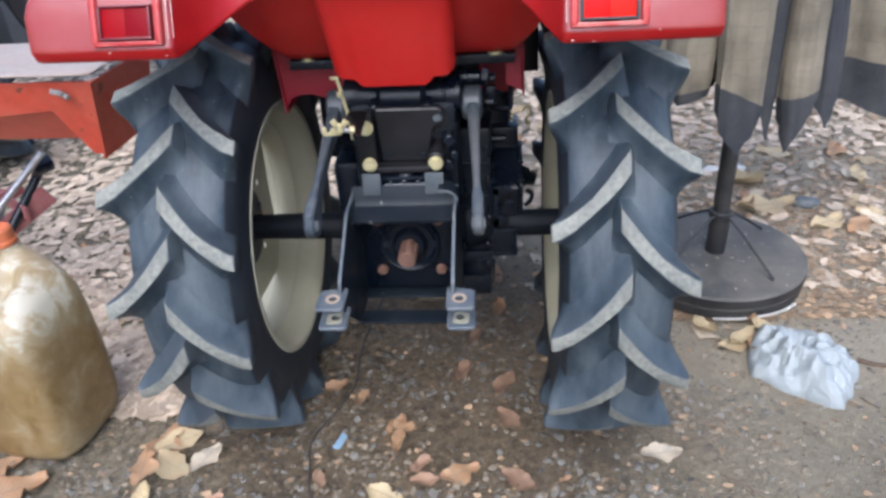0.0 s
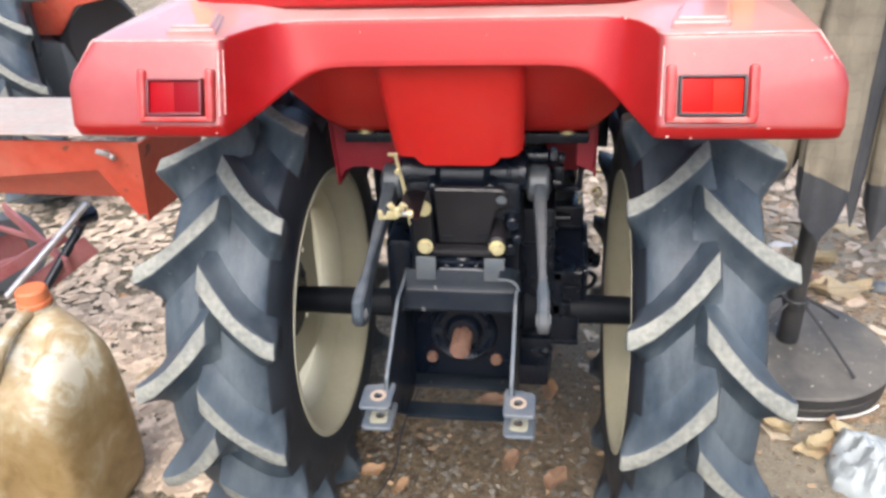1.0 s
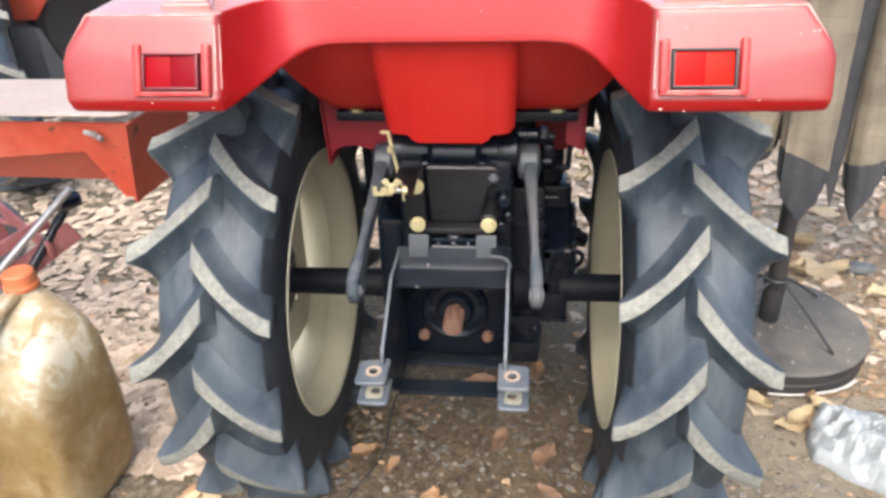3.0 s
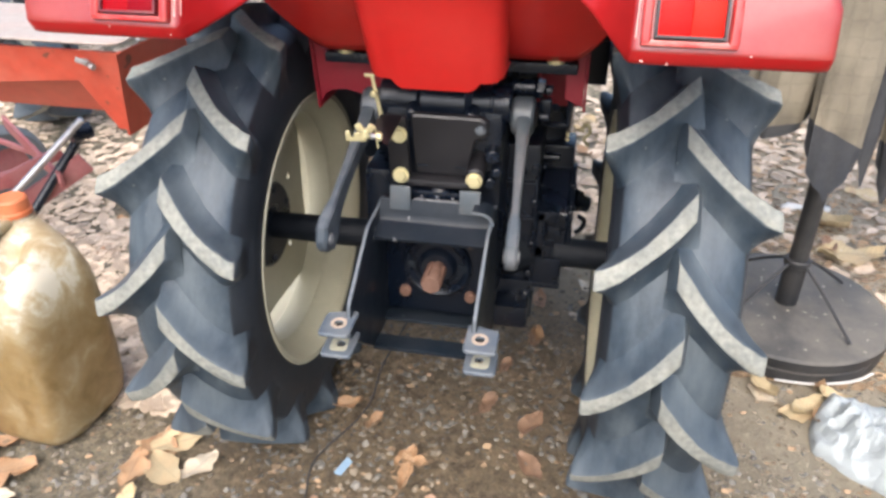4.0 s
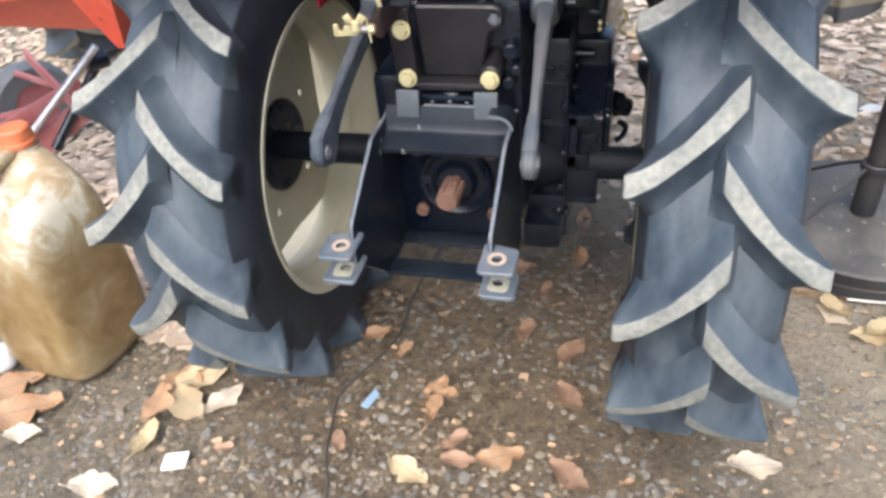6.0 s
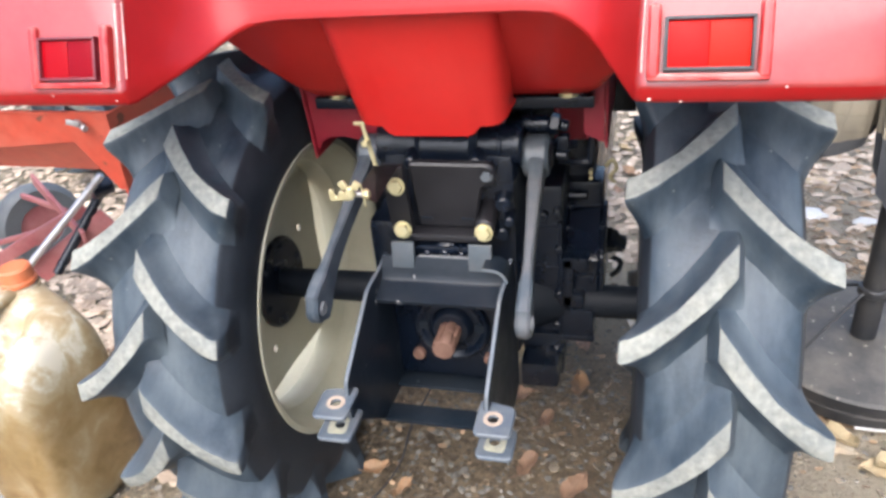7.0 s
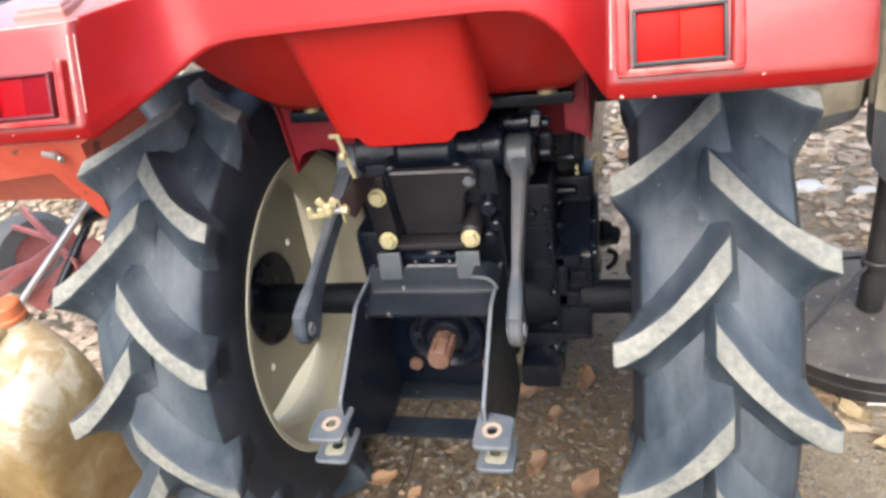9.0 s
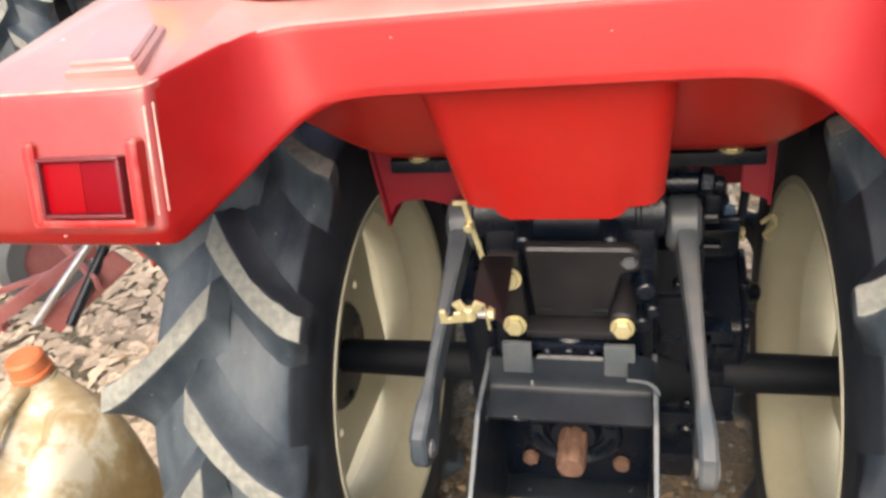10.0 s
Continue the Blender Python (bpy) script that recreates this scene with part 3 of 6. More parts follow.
def hex_bolt(p, d, r=0.011, h=0.009):
    """A hexagon bolt head on a washer; p on the surface, d the way it points."""
    p, d = Vector(p), Vector(d).normalized()
    bm = join(rod((0, 0, 0), (0, 0, 0.002), r * 1.25, seg=20), moved(lathe([(0, 0.002), (r, 0.002), (r, h - 0.0015), (r * 0.86, h), (0, h)], 6), Matrix()))
    return moved(bm, Matrix.Translation(p) @ d.to_track_quat("Z", "Y").to_matrix().to_4x4())


XZ = Matrix.Rotation(radians(90), 4, "X")          # plate lying in xz, thick along -y
YZ = Matrix(((0, 0, 1, 0), (1, 0, 0, 0), (0, 1, 0, 0), (0, 0, 0, 1)))  # outline (y, z), thick along x


# ---- ground ----
def ground_height(x, y):
    n = noise.noise((x * 1.3, y * 1.3, 0.3)) * 0.010 + noise.noise((x * 6, y * 6, 1.7)) * 0.005 + noise.noise((x * 22, y * 22, 4.1)) * 0.0025
    return n - 0.006


def build_ground():
    xs = sorted({round(-1.9 + 0.02 * i, 3) for i in range(191)} | {-400, -120, -40, -15, -7, -4, -2.6, 2.6, 4, 7, 15, 40, 120, 400})
    ys = sorted({round(0.2 + 0.02 * i, 3) for i in range(161)} | {-400, -120, -40, -12, -4, -1.5, -0.5, 4.2, 5.2, 7, 10, 18, 40, 120, 400})
    bm = bmesh.new()
    grid = [[bm.verts.new((x, y, ground_height(x, y) if abs(x) < 8 and abs(y) < 8 else -0.006)) for x in xs] for y in ys]
    for a, b in zip(grid, grid[1:]):
        for i in range(len(xs) - 1):
            bm.faces.new((a[i], a[i + 1], b[i + 1], b[i]))
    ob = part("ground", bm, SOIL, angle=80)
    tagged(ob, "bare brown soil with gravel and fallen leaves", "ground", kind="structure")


build_ground()

# ---- tractor ----
AY, AZ = 1.405, 0.418      # rear axle
TYRE_X = 0.373
tractor = thing("compact_tractor", "small red two-wheel-track tractor seen from behind on leafy soil", "tractor", (0, AY, 0))
INV = Matrix.Translation((0, -AY, 0))


def tpart(name, bm, mat, parent=None, label="", angle=35):
    """A part of the tractor, given in world places."""
    return part(name, moved(bm, INV), mat, parent or tractor, label, angle)


# plan of the fender's half: along the fold, half-way down the skirt, and along the lower edge
FOLD = ((0.446, 1.62), (0.445, 1.45), (0.441, 1.18), (0.4375, 1.052), (0.4355, 1.0335), (0.4325, 1.0285), (0.418, 1.0285), (0.3, 1.034), (0.2735, 1.037), (0.269, 1.04), (0.2665, 1.05), (0.252, 1.105), (0.238, 1.14), (0.216, 1.155), (0.185, 1.16), (0.08, 1.161))
SKIRT = ((0.475, 1.62), (0.474, 1.45), (0.473, 1.18), (0.4712, 1.036), (0.4690, 1.013), (0.4645, 1.0075), (0.442, 1.007), (0.3, 1.011), (0.2725, 1.014), (0.267, 1.017), (0.2635, 1.027), (0.246, 1.09), (0.23, 1.128), (0.204, 1.146), (0.175, 1.151), (0.08, 1.152))
EDGE = ((0.478, 1.62), (0.478, 1.45), (0.477, 1.18), (0.4752, 1.024), (0.4725, 1.000), (0.467, 0.993), (0.440, 0.9905), (0.3, 0.989), (0.272, 0.99), (0.266, 0.993), (0.262, 1.004), (0.238, 1.072), (0.218, 1.115), (0.192, 1.137), (0.16, 1.143), (0.08, 1.144))


def fender_columns():
    """Section by section along the fender shell, from one side to the other: front line, fold, mid line, lower edge."""
    half = []
    for (tx, ty), (mx, my), (bx, by) in zip(FOLD, SKIRT, EDGE):
        side = 1.0 if tx > 0.43 else 0.0
        tz = 1.0245 + 0.0035 * min(1, max(0, (tx - 0.25) / 0.13)) + side * min(0.024, 0.06 * max(0.0, ty - 1.03))
        arch = math.sin(math.pi / 2 * min(1, max(0, (0.2635 - mx) / 0.0885))) ** 1.4
        mz = 0.972 + 0.0215 * arch + 0.013 * max(0, (mx - 0.3) / 0.176) ** 3
        arch = math.sin(math.pi / 2 * min(1, max(0, (0.262 - bx) / 0.102))) ** 1.2
        bz = 0.9135 + 0.050 * arch + 0.0225 * max(0.0, by - 1.1)
        fx = min(tx, 0.30 + (tx - 0.30) * 0.36) + side * 0.08 * max(0.0, ty - 1.1)
        half.append(((fx, max(1.30, ty), 1.0505 + 0.1 * max(0, fx - 0.27)), (tx, ty, tz), (mx, my, mz), (bx, by, bz)))
    cols = [tuple(Vector((-p[0], p[1], p[2])) for p in c) for c in half] + [tuple(Vector(p) for p in c) for c in reversed(half)]
    for _ in range(2):
        out = [cols[0]]
        for a, b in zip(cols, cols[1:]):
            out.append(tuple(p.lerp(q, 0.25) for p, q in zip(a, b)))
            out.append(tuple(p.lerp(q, 0.75) for p, q in zip(a, b)))
        cols = out + [cols[-1]]
    return cols


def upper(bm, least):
    """Marks the faces that look up for the second material, paler with dust and painted sky glare."""
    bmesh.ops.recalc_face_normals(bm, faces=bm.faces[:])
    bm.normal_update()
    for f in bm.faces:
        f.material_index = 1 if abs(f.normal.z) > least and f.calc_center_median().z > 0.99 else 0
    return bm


def build_fender():
    rows = []
    for f, t, m, b in fender_columns():
        a, d = (f - t), (m - t)
        s = t + a.normalized() * 0.005
        e = t + d.normalized() * 0.005
        row = [f.lerp(s, k) for k in (0, 0.25, 0.5, 0.75, 0.9, 0.97)]
        row += [s * (1 - k) ** 2 + t * 2 * k * (1 - k) + e * k * k for k in (0, 0.25, 0.5, 0.75, 1)]
        g = b - m
        row += [e.lerp(m, k) for k in (0.08, 0.4, 0.8)]
        row += [m.lerp(b, k) for k in (0.12, 0.45, 0.66)]
        inward = Vector((-b.x * 0.15, 1, 0)).normalized()
        low = b - g.normalized() * min(0.016, 0.28 * g.length)
        lip = min(1.0, max(0.05, (abs(b.x) - 0.235) / 0.03))
        row += [low - g.normalized() * 0.0015, low + inward * 0.0004 * lip + g.normalized() * 0.0015, b + inward * 0.0080 * lip - g.normalized() * 0.0045, b + inward * 0.0095 * lip - g.normalized() * 0.002, b + inward * (0.002 + 0.0100 * lip), b + inward * (0.010 + 0.012 * lip)]
        rows.append(row)
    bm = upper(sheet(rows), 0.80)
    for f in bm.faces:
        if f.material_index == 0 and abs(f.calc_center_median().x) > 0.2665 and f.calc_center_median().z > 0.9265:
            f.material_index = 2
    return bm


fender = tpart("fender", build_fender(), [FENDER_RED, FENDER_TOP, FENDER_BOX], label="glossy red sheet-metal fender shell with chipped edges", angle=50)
sol = fender.modifiers.new("thickness", "SOLIDIFY")
sol.thickness, sol.offset = 0.003, 0

# pale strips along the folds of the lamp boxes: rubbed paint and edge highlights painted in
cols = fender_columns()
for sx in (-1, 1):
    for edge in (0.2712, 0.2655) if sx < 0 else (0.2712,):
        f, t, m, b = min(cols, key=lambda c: abs(c[2].x - sx * edge))
        tpart("worn_glint_edge", tube([p + Vector((-sx * 0.0011, -0.0014, 0)) for p in (t + (m - t) * 0.22, t.lerp(m, 0.6), m, m.lerp(b, 0.55))], 0.0009, 8, 4), WORN_GLINT_PAINT)
    line = [c[1] + (c[0] - c[1]).normalized() * 0.0012 + (c[2] - c[1]).normalized() * 0.0012 + Vector((0, -0.0008, 0.0012)) for c in cols if 0.262 < c[1].x * sx < 0.436]
    tpart("worn_glint_edge", tube(line[::2], 0.0010, 8, 2), WORN_GLINT_PAINT)
    f, t, m, b = min(cols, key=lambda c: (c[1] - Vector((sx * 0.4335, 1.0295, c[1].z))).length)
    out = Vector((sx * 0.0010, -0.0012, 0.0004))
    tpart("worn_glint_edge", tube([t + out, t.lerp(m, 0.4) + out, t.lerp(m, 0.8) + out], lambda u: 0.0012 * (1.1 - u), 8, 4), WORN_GLINT_PAINT)
# bare chips along the folds and lips
chips = random.Random(31)
for x, line, along, r in ((-0.434, 1, 0.0, 3.0), (0.433, 1, 0.0, 3.2), (0.352, 1, 0.0, 2.4), (0.268, 1, 0.0, 2.6), (0.235, 1, 0.0, 3.0), (0.300, 2, 0.95, 2.4), (0.276, 2, 0.93, 3.2), (0.385, 2, 0.78, 2.6), (-0.34, 2, 0.80, 2.2), (-0.275, 2, 0.9, 2.2), (0.09, 1, 0.0, 2.0), (-0.05, 1, 0.0, 2.2), (0.41, 1, 0.6, 1.5), (0.30, 1, 0.4, 1.5), (-0.12, 1, 0.5, 1.6), (0.05, 1, 0.7, 1.5)):
    c = min(cols, key=lambda k: abs(k[line].x - x) + (1 if k[1].y > 1.2 else 0))
    p = c[line].lerp(c[line + 1], along) + Vector((0, -0.0016, 0.0008))
    chip = box((0, 0, 0), (r * 0.0009, 0.0012, r * 0.0005), 0.0005)
    for v in chip.verts:
        v.co += Vector((chips.uniform(-1, 1), 0, chips.uniform(-1, 1))) * 0.0002 * r
    tpart("paint_chip", moved(chip, pose(*p, -20, 0, chips.uniform(-15, 15))), WORN_GLINT_PAINT)

# deck added to keep sky light off the gearbox below
tpart("fender_deck", plate(rounded([(-0.405, 1.29), (0.405, 1.29), (0.41, 1.64), (-0.41, 1.64)], 0.02), 0.006, pose(0, 0, 1.044), 0.002), RED)
# raised plateau across the fender's top and the small pads over the lamps
plateau = rounded([(-0.372, 1.200), (-0.335, 1.194), (0.330, 1.188), (0.366, 1.195), (0.352, 1.245), (0.300, 1.26), (0.255, 1.42), (-0.255, 1.42), (-0.300, 1.27), (-0.352, 1.25)], 0.012)
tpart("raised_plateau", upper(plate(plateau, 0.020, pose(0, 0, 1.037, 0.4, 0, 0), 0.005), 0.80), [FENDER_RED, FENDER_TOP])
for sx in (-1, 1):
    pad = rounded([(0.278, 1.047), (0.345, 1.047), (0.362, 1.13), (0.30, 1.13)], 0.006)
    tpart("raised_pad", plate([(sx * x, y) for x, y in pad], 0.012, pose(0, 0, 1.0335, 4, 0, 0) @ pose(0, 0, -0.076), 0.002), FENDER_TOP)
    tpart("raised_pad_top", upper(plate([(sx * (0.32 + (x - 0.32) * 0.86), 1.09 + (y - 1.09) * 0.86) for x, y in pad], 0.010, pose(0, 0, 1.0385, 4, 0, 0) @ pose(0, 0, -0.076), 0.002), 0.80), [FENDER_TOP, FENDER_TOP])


def tail_lamp(sx, lens, second, bezel, words):
    """Lamp recessed in a pressed surround with two ribs, bezel, lens halves with reflector light painted in."""
    m = pose(sx * 0.3235, 1.006, 0.962, -22, 0, 0)
    bez = join(box((0, -0.004, 0.0212), (0.073, 0.014, 0.003), 0.001), box((0, -0.004, -0.0212), (0.073, 0.014, 0.003), 0.001),
               box((-0.035, -0.004, 0), (0.003, 0.014, 0.040), 0.001), box((0.035, -0.004, 0), (0.003, 0.014, 0.040), 0.001), box((0, 0.004, 0), (0.072, 0.004, 0.044), 0.001))
    lamp = tpart("tail_lamp", moved(bez, m), bezel, label=words)
    for s, mat in ((-1, lens), (1, second)):
        part("lens", moved(moved(box((s * 0.0167, -0.002, 0), (0.0332, 0.010, 0.0388), 0.001), m), INV), mat, lamp)
    for s in (-1, 1):
        rib = box((s * 0.0450, -0.001, 0.003), (0.011, 0.016, 0.064), 0.005, seg=3)
        tpart("lamp_rib", moved(rib, m), RED)
    tpart("lamp_ledge", moved(box((0, -0.001, -0.0275), (0.100, 0.013, 0.007), 0.003), m), RED)
    return lamp


tail_lamp(-1, LENSDEEP, LENSRED, SMOKERED, "rectangular red tail lamp in a smoked maroon bezel")
tail_lamp(1, LENSBRIGHT, LENSORANGE, SEATBLACK, "rectangular red tail lamp, reflector light painted in, in a thin black bezel")

# amber lamps on black posts, seat, grey consoles
for sx, y in ((-1, 1.27), (1, 1.24)):
    lamp = tpart("indicator_lamp", join(box((sx * 0.388, y + 0.03, 1.100), (0.062, 0.045, 0.090), 0.006)), LENSAMBER, label="amber indicator lamp on the fender")
    part("post", moved(moved(box((0, 0, 0.06), (0.024, 0.006, 0.13), 0.001), pose(sx * 0.378, y, 1.046, 0, sx * -12, 0)), INV), SEATBLACK, lamp)
seat_outline = rounded([(-0.228, 1.048), (0.228, 1.048), (0.222, 1.36), (0.16, 1.42), (-0.16, 1.42), (-0.215, 1.36)], 0.05)
tpart("seat_back", moved(plate(seat_outline, 0.075, XZ, 0.012), pose(0.004, 1.268, 0)), SEATBLACK, label="black vinyl seat back")
tpart("seat_cushion", box((0, 1.50, 1.10), (0.44, 0.38, 0.08), 0.03), SEATBLACK)
for sx in (-1, 1):
    con = tpart("console", box((sx * 0.292, 1.40, 1.052), (0.118, 0.36, 0.010), 0.003), HOSE, label="grey lever console on a dark plate beside the seat")
    wedge = box((sx * 0.290, 1.415, 1.071), (0.100, 0.34, 0.030), 0.003)
    for v in wedge.verts:
        if v.co.z > 1.07:
            v.co.x = sx * 0.290 + (v.co.x - sx * 0.290) * 0.72
            v.co.y = 1.43 + (v.co.y - 1.43) * 0.88
    part("housing", moved(wedge, INV), GREYPLASTIC, con)
    part("slot", moved(box((sx * 0.286, 1.44, 1.0865), (0.016, 0.19, 0.004), 0.001), INV), SEATBLACK, con)
    part("lever_boot", moved(rod((sx * 0.29, 1.345, 1.084), (sx * 0.29, 1.345, 1.100), 0.014, 0.010, 16, 0.002), INV), SEATBLACK, con)
    part("grommet", moved(rod((sx * 0.314, 1.243, 1.056), (sx * 0.314, 1.243, 1.060), 0.010, 0.009, 16, 0.001), INV), SEATBLACK, con)


def build_apron():
    """The curved skin under the seat, between the fenders."""
    rows = []
    for i in range(41):
        u = -1 + i / 20
        x = 0.285 * u
        lift = max(0.0, (abs(x) - 0.195) / 0.09)
        zb = 0.812 + 0.150 * lift ** 1.7
        row = []
        for k in range(12):
            v = k / 11
            z = 0.972 + (zb - 0.972) * v
            y = 1.172 + (1.325 - 1.172) * ((0.972 - z) / 0.16) ** 1.15 + 0.02 * lift
            row.append((x, y, z))
        row.append((x, row[-1][1] + 0.008, zb + 0.001))
        row.append((x, row[-1][1] + 0.12, zb + 0.010))
        rows.append(row)
    return sheet(rows, 0.003)


tpart("seat_apron", build_apron(), RED_APRON, angle=60)


def build_panel():
    """The hanging centre panel, its lower edge stepped down in the middle."""
    rows = []
    for i in range(25):
        u = -1 + i / 12
        edge = abs(u) ** 14
        zb = 0.800 - 0.014 * (1 if abs(u) < 0.55 else max(0, 1 - (abs(u) - 0.55) / 0.12)) + 0.008 * edge
        row = []
        for k in range(11):
            v = k / 10
            half = 0.108 - 0.006 * v
            z = 0.965 + (zb - 0.965) * v
            y = 1.160 + 0.072 * v + 0.012 * edge
            row.append((u * half, y, z))
        row.append((u * (half - 0.001), y + 0.012, zb + 0.002))
        rows.append(row)
    rows.insert(0, [(p[0] - 0.001, p[1] + 0.05, p[2]) for p in rows[0]])
    rows.append([(p[0] + 0.001, p[1] + 0.05, p[2]) for p in rows[-1]])
    return sheet(rows, 0.003)


tpart("centre_panel", build_panel(), RED_APRON, label="plain red hanging panel under the seat", angle=60)
GUSSET = {-1: ((-0.2445, 0.815), (-0.10, 0.815), (-0.10, 0.690), (-0.148, 0.706), (-0.160, 0.722), (-0.188, 0.729), (-0.213, 0.727), (-0.226, 0.720), (-0.237, 0.702)),
          1: ((0.2205, 0.815), (0.190, 0.815), (0.190, 0.735), (0.2205, 0.722))}
for sx in (-1, 1):
    tpart("fender_bracket", plate(GUSSET[sx], 0.004, Matrix.Translation((0, 1.372, 0)) @ XZ, 0.001), SHADED_RED)
    tpart("support_flange", box((-0.2430, 1.515, 0.820), (0.004, 0.31, 0.25), 0.001, (0, -3, 0)) if sx < 0 else box((0.2230, 1.525, 0.832), (0.004, 0.30, 0.24), 0.001), SHADED_RED)
    bar = tpart("mounting_bar", box((sx * 0.145, 1.345, 0.797), (0.125, 0.03, 0.016), 0.002), BLACK)
    part("bolt", moved(hex_bolt((sx * 0.172, 1.340, 0.805), (0, 0, 1), 0.011, 0.006), INV), ZINC, bar)


# black sheets added behind the apron for the dark space there
tpart("dark_backing", box((-0.035, 1.60, 0.86), (0.37, 0.01, 0.36), 0.003), BLACK)
tpart("dark_backing_side", box((0.232, 1.62, 0.86), (0.06, 0.01, 0.36), 0.003), BLACK)

# ---- rear wheels ----
def tyre_profile():
    """Half section of the carcass, (radius, offset across), from the inner bead over the tread to the outer bead."""
    pts = [(0.262, 0.087), (0.278, 0.0925), (0.31, 0.0965), (0.345, 0.0945), (0.368, 0.0885), (0.382, 0.080), (0.393, 0.052), (0.397, 0.0)]
    line = curve_points([(r, w, 0) for r, w in pts] + [(r, -w, 0) for r, w in pts[-2::-1]], 4)
    inner = [(0.258, -0.075, 0), (0.30, -0.080, 0), (0.35, -0.065, 0), (0.372, 0, 0), (0.35, 0.065, 0), (0.30, 0.080, 0), (0.258, 0.075, 0)]
    return [(p[0], p[1]) for p in line] + [(p[0], p[1]) for p in inner]


# along a tread bar, from its nose at the middle of the tread to its foot on the sidewall:
# carcass (across, radius), crest (across, radius), share of the full height
BAR = ((-0.020, 0.396, -0.014, 0.412, 0.30), (-0.014, 0.396, -0.011, 0.427, 0.85), (-0.010, 0.396, -0.0085, 0.4325, 1.0), (-0.004, 0.396, -0.004, 0.434, 1.0),
       (0.010, 0.396, 0.010, 0.434, 1.0), (0.023, 0.395, 0.024, 0.434, 1.0), (0.036, 0.394, 0.039, 0.4335, 1.0), (0.048, 0.3925, 0.054, 0.433, 1.0), (0.058, 0.391, 0.068, 0.4325, 1.0),
       (0.067, 0.3875, 0.081, 0.432, 1.0), (0.074, 0.384, 0.093, 0.431, 1.0), (0.080, 0.381, 0.104, 0.430, 1.0), (0.0835, 0.377, 0.112, 0.429, 1.0), (0.086, 0.372, 0.1155, 0.4265, 1.0),
       (0.0885, 0.367, 0.1165, 0.419, 1.0), (0.0905, 0.361, 0.1135, 0.405, 1.0), (0.0925, 0.353, 0.108, 0.388, 1.0), (0.094, 0.344, 0.102, 0.369, 1.0), (0.0955, 0.332, 0.0975, 0.350, 1.0), (0.096, 0.318, 0.0955, 0.330, 1.0))


def lug_mesh(side):
    """One moulded tread bar with long hollow flanks that run out into the carcass; it sweeps from past the middle of the tread to a
    square tip past the shoulder, and down the sidewall. Axle along x; angle 0 at the tip."""
    bm = bmesh.new()
    sweep, rings = radians(14.8), []
    flank = ((1.0, -0.07), (0.80, 0.03), (0.60, 0.14), (0.42, 0.30), (0.26, 0.50), (0.13, 0.73), (0.04, 0.91))
    for i, (pw, pr, qw, qr, full) in enumerate(BAR):
        u = min(1.0, max(0.0, (qw + 0.009) / 0.1255)) if i < 15 else 1.0
        ang = sweep * (1 - u) ** 1.28 - radians(0.9) * math.sin(u * math.pi)
        bend = 1.28 * sweep * max(0.0, 1 - u) ** 0.28 * 0.43 / 0.1255
        wide = math.sqrt(1 + bend ** 2)
        foot = max(0.0, (i - 13) / 6)
        ht = (0.0118 + 0.0012 * math.sin(u * 7 + 1) + 0.004 * foot) * wide
        up, down = (0.047 - 0.006 * u) * wide ** 0.3, (0.036 - 0.004 * u) * wide ** 0.3
        ring = []
        j0, j1 = (noise.noise((i * 0.9, side * 3, k)) * 0.0015 for k in (0.5, 7.5))
        line = [(-ht + j0 - down * d * (1 - 0.35 * foot), f * (1 - 0.16 * math.sin(f * math.pi)) if f > 0 else f) for d, f in flank]
        line += [(-ht + j0, 0.965), (-ht + j0 + 0.0016, 1.0), (0.0, 1.0), (ht + j1 - 0.0016, 1.0), (ht + j1, 0.965)]
        line += [(ht + j1 + up * d * (1 - 0.35 * foot), f) for d, f in flank[::-1]]
        for off, f in line:
            f = f * full if f > 0 else f
            w, r = pw + (qw - pw) * f, pr + (qr - pr) * f
            a = ang + off / 0.415
            ring.append(bm.verts.new((side * w, -r * math.cos(a), r * math.sin(a))))
        rings.append(ring)
    for i, (a, b) in enumerate(zip(rings, rings[1:])):
        for k in range(len(a) - 1):
            f = bm.faces.new((a[k], a[k + 1], b[k + 1], b[k]))
            f.material_index = 1 if 8 <= k <= 9 and 1 < i < 13 else 2 if i > 15 else 0
    return to_mesh(bm, "lug", [RUBBER, LUGTOP, SIDEWALL], 46)


LUG = {1: lug_mesh(1), -1: lug_mesh(-1)}
LUGS = 14


def disc_outline():
    """The wheel disc's edge, with four wide scallops."""
    out = []
    for k in range(144):
        a = 2 * math.pi * k / 144
        d = abs(((math.degrees(a) + 45 + 3) % 90) - 45)
        r = 0.2515 if d > 36 else 0.2515 - 0.052 * math.cos(radians(d / 36 * 90)) ** 0.8
        out.append((r * math.cos(a), r * math.sin(a)))
    return out


